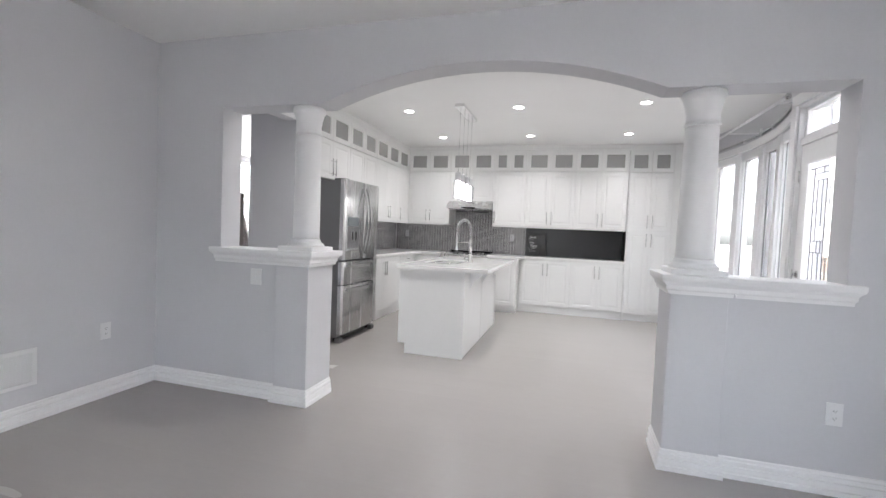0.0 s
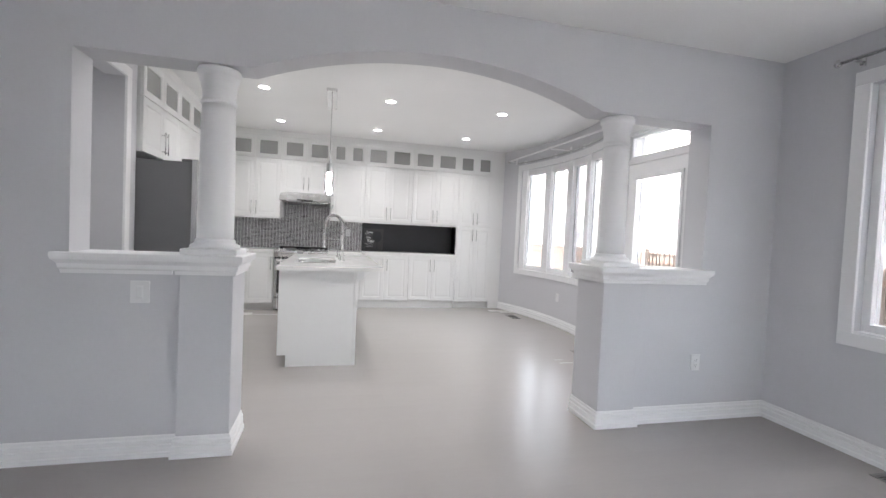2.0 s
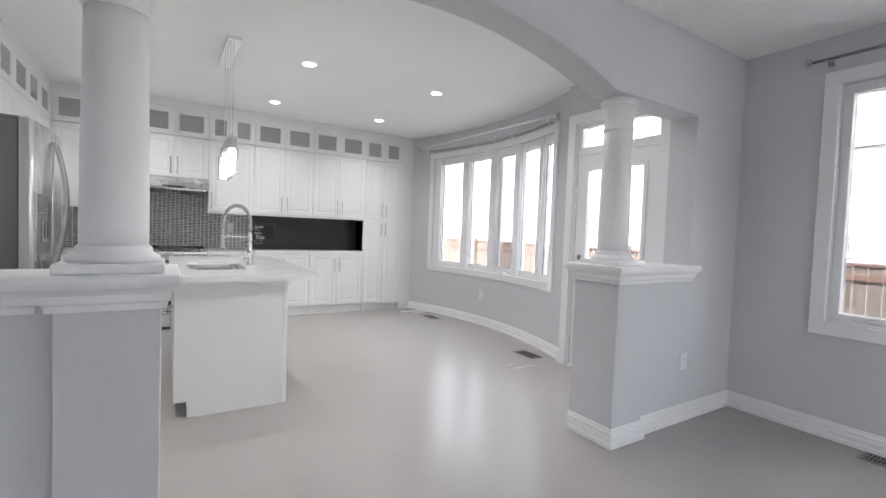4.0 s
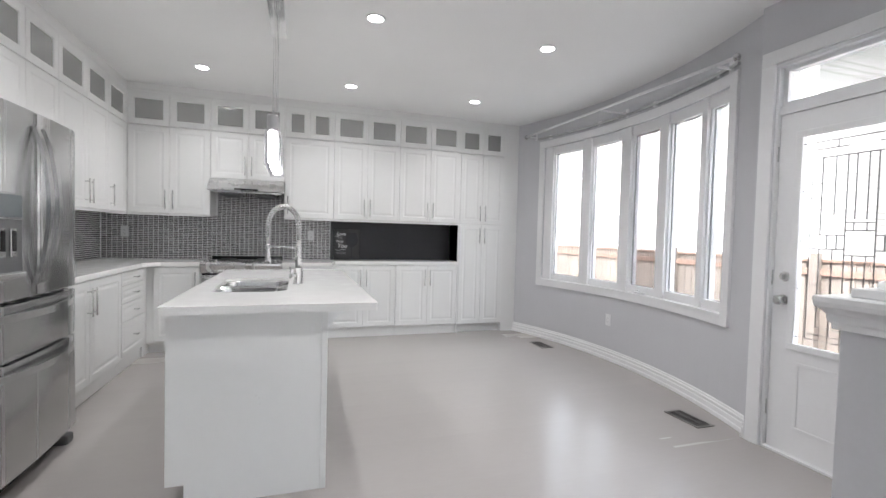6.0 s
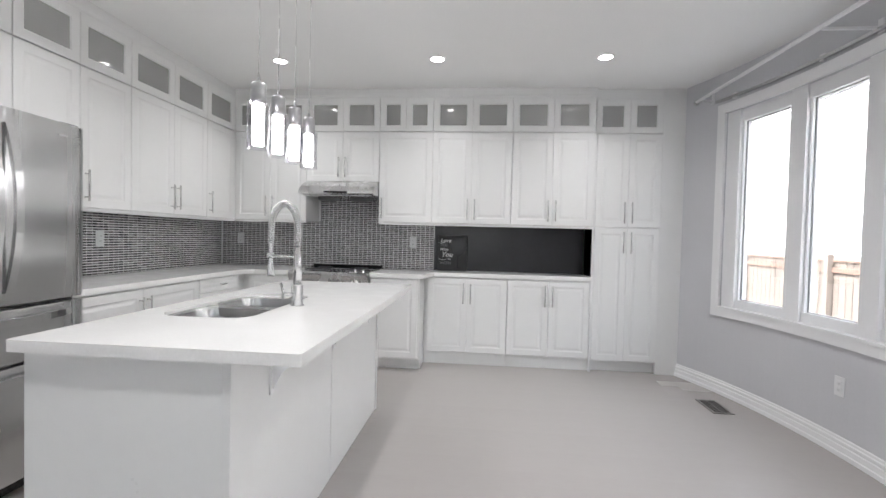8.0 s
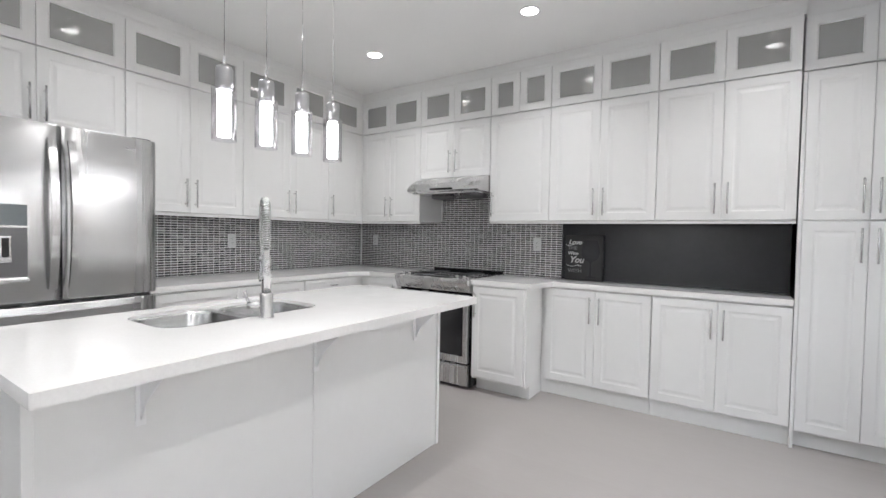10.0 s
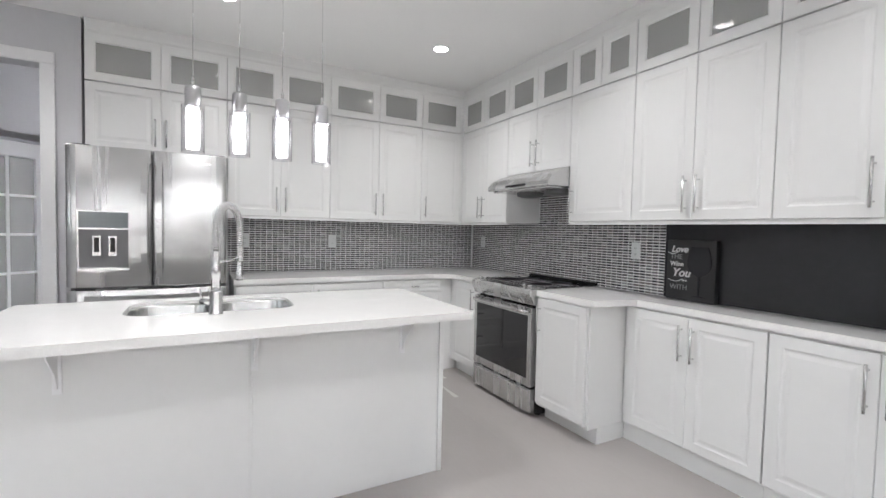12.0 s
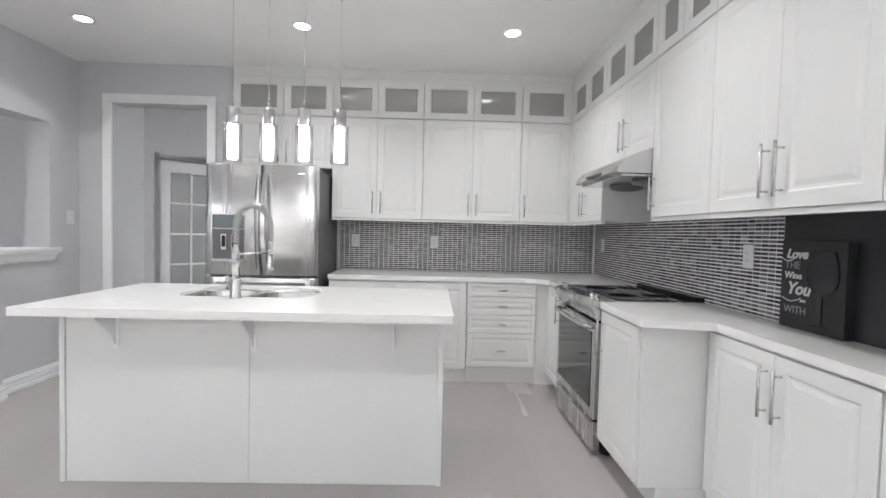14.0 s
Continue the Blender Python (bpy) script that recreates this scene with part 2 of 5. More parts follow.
def lathe(bm, x, y, profile, n=32, smooth=True):
    """Turns (radius, z) rows about the upright axis at (x, y)."""
    rings = [[bm.verts.new((x + r * math.cos(2 * math.pi * k / n), y + r * math.sin(2 * math.pi * k / n), z)) for k in range(n)] for r, z in profile]
    for a, b in zip(rings, rings[1:]):
        for k in range(n):
            f = bm.faces.new((a[k], a[(k + 1) % n], b[(k + 1) % n], b[k]))
            f.smooth = smooth
    bm.faces.new(rings[0][::-1])
    bm.faces.new(rings[-1])
    return bm


def pipe(bm, points, r, n=10):
    """A round bar along a smooth line of points."""
    pts = [Vector(p) for p in points]
    rings = []
    up = Vector((0.123, 0.077, 1)).normalized()
    for k, p in enumerate(pts):
        d = (pts[min(k + 1, len(pts) - 1)] - pts[max(k - 1, 0)]).normalized()
        if abs(d.dot(up)) > 0.95:
            side = d.cross(Vector((0.9, 0.43, 0.05))).normalized()
        else:
            side = d.cross(up).normalized()
        if rings and side.dot(last) < 0:
            side = -side
        last = side
        other = d.cross(side)
        rings.append([bm.verts.new(p + r * (side * math.cos(2 * math.pi * q / n) + other * math.sin(2 * math.pi * q / n))) for q in range(n)])
    for a, b in zip(rings, rings[1:]):
        for q in range(n):
            f = bm.faces.new((a[q], a[(q + 1) % n], b[(q + 1) % n], b[q]))
            f.smooth = True
    bm.faces.new(rings[0][::-1])
    bm.faces.new(rings[-1])
    return bm


def sweep(bm, path, profile, closed=False):
    """Carries a closed profile of (offset to the left of the way, z) along a level path, with mitred corners."""
    pts = [Vector((p[0], p[1])) for p in path]
    n = len(pts)
    rings = []
    for k in range(n):
        before = pts[k] - pts[k - 1] if (k or closed) else pts[1] - pts[0]
        after = pts[(k + 1) % n] - pts[k] if (k < n - 1 or closed) else pts[-1] - pts[-2]
        n1 = Vector((-before.y, before.x)).normalized()
        n2 = Vector((-after.y, after.x)).normalized()
        mid = (n1 + n2).normalized()
        mid = mid / max(0.3, mid.dot(n1))
        rings.append([bm.verts.new((pts[k].x + mid.x * o, pts[k].y + mid.y * o, z)) for o, z in profile])
    count = len(profile)
    for k in range(n if closed else n - 1):
        a, b = rings[k], rings[(k + 1) % n]
        for q in range(count):
            bm.faces.new((a[q], a[(q + 1) % count], b[(q + 1) % count], b[q]))
    if not closed:
        bm.faces.new(rings[0])
        bm.faces.new(rings[-1][::-1])
    bmesh.ops.recalc_face_normals(bm, faces=bm.faces[:])
    return bm


def extrude_outline(bm, outline, axis, low, high):
    """A prism over a closed outline of (u, v); axis x: (u, v) is (y, z); y: (x, z); z: (x, y)."""
    def at(u, v, w):
        return {"x": (w, u, v), "y": (u, w, v), "z": (u, v, w)}[axis]
    a = [bm.verts.new(at(u, v, low)) for u, v in outline]
    b = [bm.verts.new(at(u, v, high)) for u, v in outline]
    faces = [bm.faces.new(a[::-1]), bm.faces.new(b)]
    for k in range(len(outline)):
        faces.append(bm.faces.new((a[k], a[(k + 1) % len(a)], b[(k + 1) % len(a)], b[k])))
    bmesh.ops.recalc_face_normals(bm, faces=faces)
    return bm


def mesh_of(name, bm, mat):
    data = bpy.data.meshes.new(name)
    bm.to_mesh(data)
    bm.free()
    data.materials.append(mat)
    return data


def part(name, bm, mat, parent, label=""):
    """One mesh object under a thing or a part."""
    ob = new(name, mesh_of(name, bm, mat))
    ob.parent = parent
    if label:
        ob["label"] = label
    return ob


def same_part(name, data, parent, m):
    ob = new(name, data)
    ob.parent = parent
    ob.matrix_basis = m
    return ob


def thing(name, label, category, group="", m=None):
    ob = tagged(new(name), label, category, group)
    ob.empty_display_size = 0.1
    if m is not None:
        ob.matrix_basis = m
    return ob


def solid(name, bm, mat, label, category, group="", kind="", m=None):
    """A thing or a piece of the setting that is one mesh."""
    ob = tagged(new(name, mesh_of(name, bm, mat)), label, category, group, kind)
    if m is not None:
        ob.matrix_basis = m
    return ob


def structure(name, bm, mat, label, category):
    return solid(name, bm, mat, label, category, kind="structure")


def arc(angle, r=None):
    """A point of the bow wall, by its angle in degrees."""
    r = BAY_R if r is None else r
    return (BAY_X + r * math.cos(radians(angle)), BAY_Y + r * math.sin(radians(angle)))


def arc_line(a0, a1, r=None, step=1.5):
    n = max(1, round(abs(a1 - a0) / step))
    return [arc(a0 + (a1 - a0) * k / n, r) for k in range(n + 1)]


def arc_block(bm, a0, a1, r0, r1, z0, z1, step=1.5):
    outline = arc_line(a0, a1, r0, step) + arc_line(a1, a0, r1, step)
    return extrude_outline(bm, outline, "z", z0, z1)

# ---- setting: walls, floor, ceilings ----
# partition with the wide arch, its two pass-through openings and knee walls
OPEN_L, OPEN_R, HEAD = -2.535, 1.34, 2.12
PED_L, PED_R = (-2.02, -1.755), (0.525, 0.81)
PED_Y = (2.595, 2.92)
ARCH_L, ARCH_R, ARCH_TOP = -1.70, 0.46, 2.333
bm = bmesh.new()
half, rise = (ARCH_R - ARCH_L) / 2, ARCH_TOP - HEAD
arch_radius = (half * half + rise * rise) / (2 * rise)
arch_mid = (ARCH_L + ARCH_R) / 2
under = [(LIV_L, HEAD), (ARCH_L, HEAD)]
for k in range(1, 28):
    ax = ARCH_L + (ARCH_R - ARCH_L) * k / 28
    under.append((ax, ARCH_TOP - arch_radius + math.sqrt(arch_radius ** 2 - (ax - arch_mid) ** 2)))
under += [(ARCH_R, HEAD), (LIV_R, HEAD)]
for (xa, za), (xb, zb) in zip(under, under[1:]):
    extrude_outline(bm, [(xa, za), (xb, zb), (xb, 2.80), (xa, 2.80)], "y", WALL_F, WALL_B)
bmesh.ops.remove_doubles(bm, verts=bm.verts[:], dist=1e-5)
inner = {}
for f in bm.faces[:]:
    key = tuple(round(c, 4) for c in f.calc_center_median())
    inner.setdefault(key, []).append(f)
bmesh.ops.delete(bm, geom=[f for fs in inner.values() if len(fs) > 1 for f in fs], context="FACES_ONLY")
box(bm, LIV_L, WALL_F, 0, OPEN_L, WALL_B, HEAD)
box(bm, OPEN_R, WALL_F, 0, LIV_R, WALL_B, HEAD)
box(bm, OPEN_L, WALL_F, 0, PED_L[0], WALL_B, 1.0)
box(bm, PED_R[1], WALL_F, 0, OPEN_R, WALL_B, 1.0)
structure("wall_partition", bm, M_WALL, "grey painted partition wall with a wide arched opening", "wall")
for a, b in (PED_L, PED_R):
    solid("pedestal", boxes((a, PED_Y[0], 0, b, PED_Y[1], 1.0), bevel=0.004), M_WALL, "grey painted square pedestal under a white column", "pedestal", "arch pedestals", "structure")

# living room shell
# Runs on unseen past the first pane, to admit more sky light.
LW = (-1.395, 2.055, 0.76, 2.31)            # living window opening: y0, y1, z0, z1
structure("wall_living_west", boxes((LIV_L - 0.15, LIV_BACK, 0, LIV_L, WALL_B, 2.8)), M_WALL, "plain grey painted living room wall", "wall")
# The south opening is an unseen addition that brightens the living room.
SW = (-2.2, 0.3, 0.8, 2.3)               # south window opening: x0, x1, z0, z1
structure("wall_living_south", boxes((LIV_L - 0.15, LIV_BACK - 0.15, 0, SW[0], LIV_BACK, 2.8), (SW[1], LIV_BACK - 0.15, 0, LIV_R + 0.2, LIV_BACK, 2.8),
          (SW[0], LIV_BACK - 0.15, 0, SW[1], LIV_BACK, SW[2]), (SW[0], LIV_BACK - 0.15, SW[3], SW[1], LIV_BACK, 2.8)), M_WALL, "plain grey painted wall", "wall")
structure("wall_living_east", boxes((LIV_R, LIV_BACK, 0, LIV_R + 0.2, LW[0], 2.8), (LIV_R, LW[1], 0, LIV_R + 0.2, WALL_B, 2.8),
          (LIV_R, LW[0], 0, LIV_R + 0.2, LW[1], LW[2]), (LIV_R, LW[0], LW[3], LIV_R + 0.2, LW[1], 2.8)), M_WALL, "grey painted wall with a tall window", "wall")
structure("ceiling_living", boxes((LIV_L, LIV_BACK, LIVING_TOP, LIV_R, WALL_F, LIVING_TOP + 0.15)), M_CEIL, "white painted living room ceiling", "ceiling")

# kitchen shell
DO = (3.05, 3.93, 2.34)                  # garden door opening: y0, y1, top
structure("wall_kitchen_north", boxes((KIT_L - 0.24, KIT_BACK, 0, 2.1, KIT_BACK + 0.15, 2.85)), M_WALL, "grey painted kitchen back wall", "wall")
structure("wall_kitchen_west", boxes((KIT_L - 0.24, 4.12, 0, KIT_L, KIT_BACK, 2.85), (KIT_L - 0.24, 3.96, 0, HALL_X, 4.12, 2.85), (KIT_L, 4.12, 0, HALL_X, 4.178, 2.85)), M_WALL, "grey painted kitchen side wall", "wall")
structure("wall_doorway", boxes((-2.98, WALL_B, 0, HALL_X, 3.12, 2.85), (-2.98, 3.12, 2.37, HALL_X, 3.96, 2.85), (-3.27, 2.95, 0, -2.98, 3.12, 2.85)),
          M_WALL, "grey painted wall with a tall doorway", "wall")
structure("wall_kitchen_east", boxes((DOOR_X, WALL_B, 0, DOOR_X + 0.2, DO[0], 2.85), (DOOR_X, DO[0], DO[2], DOOR_X + 0.2, DO[1], 2.85), (DOOR_X, DO[1], 0, DOOR_X + 0.2, 4.035, 2.85)),
          M_WALL, "grey painted wall round the garden door", "wall")
BA0, BA1, WA0, WA1, WZ0, WZ1 = -20.9, 23.5, -16.6, 16.2, 0.735, 2.37
bm = bmesh.new()
arc_block(bm, BA0, WA0, BAY_R, BAY_R + 0.2, 0, 2.85)
arc_block(bm, WA1, BA1, BAY_R, BAY_R + 0.2, 0, 2.85)
arc_block(bm, WA0, WA1, BAY_R, BAY_R + 0.2, 0, WZ0)
arc_block(bm, WA0, WA1, BAY_R, BAY_R + 0.2, WZ1, 2.85)
structure("wall_bow", bm, M_WALL, "curved grey painted wall under and over the bow window", "wall")
bm = bmesh.new()
box(bm, -3.4, WALL_B, KITCHEN_TOP, 2.25, KIT_BACK, KITCHEN_TOP + 0.15)
structure("ceiling_kitchen", bm, M_CEIL, "white painted kitchen ceiling with recessed lamps", "ceiling")

# hall behind the doorway
bm = boxes((-7.0, 1.2, 0, -6.85, 4.3, 2.85), (-7.0, 6.4, 0, -6.85, 6.5, 2.85), (-7.0, 4.3, 0, -6.85, 6.4, 0.3), (-7.0, 4.3, 2.6, -6.85, 6.4, 2.85), (-7.0, 8.6, 0, -6.85, 9.0, 2.85), (-7.0, 6.5, 0, -6.85, 8.6, 0.3), (-7.0, 6.5, 2.6, -6.85, 8.6, 2.85), (-7.0, 1.05, 0, -3.0, 1.2, 2.85), (-7.0, 9.0, 0, -3.4, 9.15, 2.85))
structure("wall_hall", bm, M_WALL, "plain grey painted hall wall", "wall")
structure("ceiling_hall", boxes((-7.0, 1.2, 2.7, -3.4, 9.0, 2.85), (-3.4, 2.825, 2.7, -2.846, 4.12, 2.71)), M_CEIL, "white painted hall ceiling", "ceiling")
DIAG = pose(-3.265, 3.10, 0, 0, 0, 135)  # along it, x runs into the hall
bm = boxes((-0.0, -0.0, 0, 0.16, 0.12, 2.7), (0.16, 0.0, 1.98, 0.98, 0.12, 2.7), (0.98, 0.0, 0, 2.6, 0.12, 2.7))
bm.transform(DIAG)
structure("wall_hall_diagonal", bm, M_WALL, "grey painted slanting hall wall with a door opening", "wall")

structure("ground", boxes((-200, -200, -0.9, 400, 400, -0.55)), M_GROUND, "ground round the house, made pale to bounce light indoors", "ground")
structure("floor_base", boxes((-7.0, LIV_BACK - 0.1, -0.5, 2.3, 9.0, -0.013)), M_SLAB, "floor deck under the planks", "floor")

# ---- trim ----
BASE_PROFILE = [(0, 0), (0.022, 0), (0.022, 0.026), (0.016, 0.031), (0.016, 0.064), (0.009, 0.068), (0.009, 0.073), (0.014, 0.077), (0.014, 0.092), (0.007, 0.097), (0.006, 0.110), (0, 0.116)]


def skirting(name, path):
    bm = sweep(bmesh.new(), path, BASE_PROFILE)
    return structure("baseboard", bm, M_TRIM, "white stepped painted " + name, "baseboard")


skirting("baseboard round the living room corner", [(PED_L[1], PED_Y[1]), (PED_L[1], PED_Y[0]), (PED_L[0], PED_Y[0]), (PED_L[0], WALL_F), (LIV_L, WALL_F), (LIV_L, LIV_BACK), (LIV_R, LIV_BACK),
          (LIV_R, WALL_F), (PED_R[1], WALL_F), (PED_R[1], PED_Y[0]), (PED_R[0], PED_Y[0]), (PED_R[0], PED_Y[1])][::-1][::-1])
skirting("baseboard along the partition", [(HALL_X, 3.035), (HALL_X, WALL_B), (PED_L[0], WALL_B), (PED_L[0], PED_Y[1]), (PED_L[1], PED_Y[1])])
skirting("baseboard along the partition", [(PED_R[0], PED_Y[1]), (PED_R[1], PED_Y[1]), (PED_R[1], WALL_B), (DOOR_X, WALL_B), (DOOR_X, 2.96)])
skirting("curved baseboard under the bow window", [(DOOR_X, 4.03)] + arc_line(BA0 + 0.3, 22.2))

# sill caps of the openings: a two-stepped moulding all round
CAP = [(0.0, 0.985), (0.012, 0.985), (0.014, 1.004), (0.022, 1.012), (0.024, 1.034), (0.034, 1.046), (0.046, 1.056), (0.050, 1.072), (0.050, 1.088), (0.046, 1.092), (-0.06, 1.092), (-0.06, 0.985)]


def sill_cap(pts):
    bm = sweep(bmesh.new(), pts, CAP, closed=True)
    xs, ys = [p[0] for p in pts], [p[1] for p in pts]
    return bm


for side, ped, end in (("L", PED_L, OPEN_L - 0.02), ("R", PED_R, OPEN_R + 0.02)):
    lo, hi = PED_Y[0] - 0.003, PED_Y[1] + 0.003
    wl, wh = WALL_F - 0.003, WALL_B + 0.003
    bm = sweep(bmesh.new(), [(ped[0] - 0.003, lo), (ped[0] - 0.003, hi), (ped[1] + 0.003, hi), (ped[1] + 0.003, lo)], CAP, closed=True)
    box(bm, ped[0] + 0.03, lo + 0.03, 1.0, ped[1] - 0.03, hi - 0.03, 1.0915)
    cap = thing("sill_cap", "white stepped moulded sill on the knee wall and pedestal", "sill", "arch sills")
    cap["kind"] = "structure"
    part("pedestal_cap", bm, M_TRIM, cap)
    a, b = (end, ped[0] - 0.052) if side == "L" else (ped[1] + 0.052, end)
    bm = sweep(bmesh.new(), [(a, wl), (a, wh), (b, wh), (b, wl)], [(o * 0.9, z - 0.004) for o, z in CAP], closed=True)
    box(bm, a + 0.03, wl + 0.03, 1.0, b - 0.03, wh - 0.03, 1.0875)
    part("ledge", bm, M_TRIM, cap)

# columns
for (a, b) in (PED_L, PED_R):
    cxm, cym = (a + b) / 2, (PED_Y[0] + PED_Y[1]) / 2
    col = thing("column", "white round column with a turned base and capital", "column", "arch columns")
    part("plinth", boxes((cxm - 0.141, cym - 0.141, 1.092, cxm + 0.141, cym + 0.141, 1.122), bevel=0.004), M_TRIM, col)
    base = [(0.128, 1.122), (0.131, 1.131), (0.127, 1.142), (0.112, 1.150), (0.104, 1.157), (0.106, 1.165), (0.102, 1.172), (0.096, 1.178)]
    part("base_ring", lathe(bmesh.new(), cxm, cym, base), M_TRIM, col)
    shaft = [(0.095, 1.178)] + [(0.095 - 0.009 * (k / 12) ** 1.6, 1.178 + 0.746 * k / 12) for k in range(1, 13)]
    part("shaft", lathe(bmesh.new(), cxm, cym, shaft), M_TRIM, col)
    capital = [(0.086, 1.924), (0.092, 1.928), (0.095, 1.936), (0.092, 1.944), (0.087, 1.948), (0.086, 1.962), (0.087, 2.006), (0.091, 2.010), (0.092, 2.030), (0.099, 2.052), (0.103, 2.068), (0.104, 2.080),
               (0.111, 2.084), (0.114, 2.092), (0.114, 2.108), (0.110, HEAD)]
    part("capital", lathe(bmesh.new(), cxm, cym, capital), M_TRIM, col)


# ---- doorway casings ----
CASE = [(0, 0), (0, 0.075), (0.006, 0.078), (0.016, 0.074), (0.018, 0.055), (0.011, 0.040), (0.010, 0.012), (0.006, 0.0)]


def casing(name, label, m, y0, y1, top, w=0.078, t=0.018, sill=None):
    """Flat stepped casing on three or four sides of an opening; in its own frame the wall face is y = 0 and the room lies at y < 0."""
    ob = thing(name, label, "door trim" if sill is None else "window trim", m=m)
    ob["kind"] = "structure"
    low = 0.0 if sill is None else sill

    def stick(x0, z0, x1, z1):
        bm = boxes((x0, -t, z0, x1, 0, z1), bevel=0.004)
        return bm
    part("side_casing", stick(y0 - w, low, y0, top), M_TRIM, ob)
    part("side_casing", stick(y1, low, y1 + w, top), M_TRIM, ob)
    part("head_casing", stick(y0 - w, top + 0.0005, y1 + w, top + w), M_TRIM, ob)
    if sill is not None:
        part("sill_casing", boxes((y0 - w, -t, low - w, y1 + w, 0, low - 0.0005), bevel=0.004), M_TRIM, ob)
    return ob


casing("door_trim", "white casing round the tall hall doorway", pose(HALL_X, 0, 0, 0, 0, 90), 3.12, 3.96, 2.37, t=0.02)
diag_case = casing("door_trim", "white casing round a glazed hall door", DIAG @ pose(0.98, 0, 0, 0, 0, 180) @ pose(0, 0, 0), 0.0, 0.82, 1.98, w=0.06)

# ---- bow window ----
bow = thing("window_bow", "white bow window with five tall panes facing the garden", "window")
bow["kind"] = "structure"
bm = bmesh.new()
CW = 0.078 / BAY_R * 57.3
arc_block(bm, WA1, WA1 + CW, BAY_R - 0.02, BAY_R, WZ0 - 0.078, WZ1 + 0.08)
part("side_casing", bm, M_TRIM, bow)
part("side_casing", arc_block(bmesh.new(), WA0 - CW, WA0, BAY_R - 0.02, BAY_R, WZ0 - 0.078, WZ1 + 0.08), M_TRIM, bow)
part("head_casing", arc_block(bmesh.new(), WA0, WA1, BAY_R - 0.02, BAY_R, WZ1, WZ1 + 0.08), M_TRIM, bow)
part("sill_casing", arc_block(bmesh.new(), WA0, WA1, BAY_R - 0.02, BAY_R, WZ0 - 0.078, WZ0 - 0.012), M_TRIM, bow)
part("window_sill", arc_block(bmesh.new(), WA0, WA1, BAY_R - 0.028, BAY_R + 0.12, WZ0 - 0.012, WZ0 + 0.006), M_TRIM, bow)
PANES = [(14.6, 8.6), (6.9, 1.1), (-0.6, -5.6), (-7.0, -12.2), (-13.0, -16.5)]
edges = [WA1] + [v for p in PANES for v in p]
GR = BAY_R + 0.075
for k, (a, b) in enumerate(PANES):
    za, zb = WZ0 + 0.075, WZ1 - 0.095
    left = WA1 if k == 0 else PANES[k - 1][1]
    part("mullion", arc_block(bmesh.new(), a, left, BAY_R + 0.012, BAY_R + 0.13, WZ0 + 0.006, WZ1), M_TRIM, bow)
    fr = bmesh.new()
    arc_block(fr, b, a, BAY_R + 0.03, BAY_R + 0.11, WZ0 + 0.006, za)
    arc_block(fr, b, a, BAY_R + 0.03, BAY_R + 0.11, zb, WZ1)
    arc_block(fr, a - 0.22, a, BAY_R + 0.04, BAY_R + 0.11, za, zb)
    arc_block(fr, b, b + 0.22, BAY_R + 0.04, BAY_R + 0.11, za, zb)
    sash = part("sash_frame", fr, M_TRIM, bow)
    (xa, ya), (xb, yb) = arc(a - 0.2, GR), arc(b + 0.2, GR)
    bm = bmesh.new()
    extrude_outline(bm, [(xa, ya), (xb, yb), (xb + 0.006, yb), (xa + 0.006, ya)], "z", za - 0.003, zb + 0.003)
    pane = part("pane", bm, M_SCREEN_DIM if k == 2 else M_GLASS, bow)
    pane.visible_shadow = False
    seal = bmesh.new()
    for u0, u1, z0, z1 in ((a - 0.285, a - 0.222, za, zb), (b + 0.222, b + 0.285, za, zb), (b + 0.285, a - 0.285, za, za + 0.005), (b + 0.285, a - 0.285, zb - 0.005, zb)):
        arc_block(seal, u0, u1, BAY_R + 0.06, BAY_R + 0.072, z0, z1)
    part("glazing_seal", seal, M_SEAL, sash, "thin grey glazing seal")
crank = bmesh.new()
px, py = arc(-3.2, BAY_R + 0.01)
box(crank, px - 0.03, py - 0.06, WZ0 + 0.006, px + 0.02, py + 0.06, WZ0 + 0.028, bevel=0.006)
pipe(crank, [(px - 0.02, py - 0.03, WZ0 + 0.03), (px - 0.03, py, WZ0 + 0.045), (px - 0.03, py + 0.05, WZ0 + 0.04)], 0.006)
part("crank", crank, M_PLASTIC, bow, "white folding crank handle")

# curtain rods: one straight across the bow, one bent along it
rod = thing("curtain_rod", "white straight curtain rod across the bow window on brackets", "curtain rod")
part("pole", tube(bmesh.new(), (1.63, 7.12, 2.54), (1.64, 4.24, 2.50), 0.013), M_TRIM, rod)
for yy, zz in ((7.13, 2.54), (4.23, 2.50)):
    part("finial", lathe(bmesh.new(), 1.635, yy, [(0.014, zz - 0.026), (0.022, zz - 0.012), (0.024, zz), (0.022, zz + 0.012), (0.012, zz + 0.024)], 14), M_STEEL_H, rod)
for yy, zz in ((7.0, 2.538), (5.62, 2.52), (4.36, 2.502)):
    wx = BAY_X + math.sqrt(BAY_R ** 2 - (yy - BAY_Y) ** 2)
    part("bracket", boxes((1.625, yy - 0.008, zz - 0.03, wx, yy + 0.008, zz - 0.014), (wx - 0.012, yy - 0.018, zz - 0.055, wx, yy + 0.018, zz + 0.03), bevel=0.002), M_TRIM, rod)
track = thing("curtain_track", "slim white curved curtain track above the bow window", "curtain rod")
part("rail", arc_block(bmesh.new(), WA0 - 1.2, WA1 + 1.2, BAY_R - 0.035, BAY_R - 0.012, WZ1 + 0.105, WZ1 + 0.125), M_STEEL_H, track)
for a in (-15, -5, 5, 15):
    part("clip", arc_block(bmesh.new(), a - 0.2, a + 0.2, BAY_R - 0.03, BAY_R, WZ1 + 0.095, WZ1 + 0.14), M_TRIM, track)

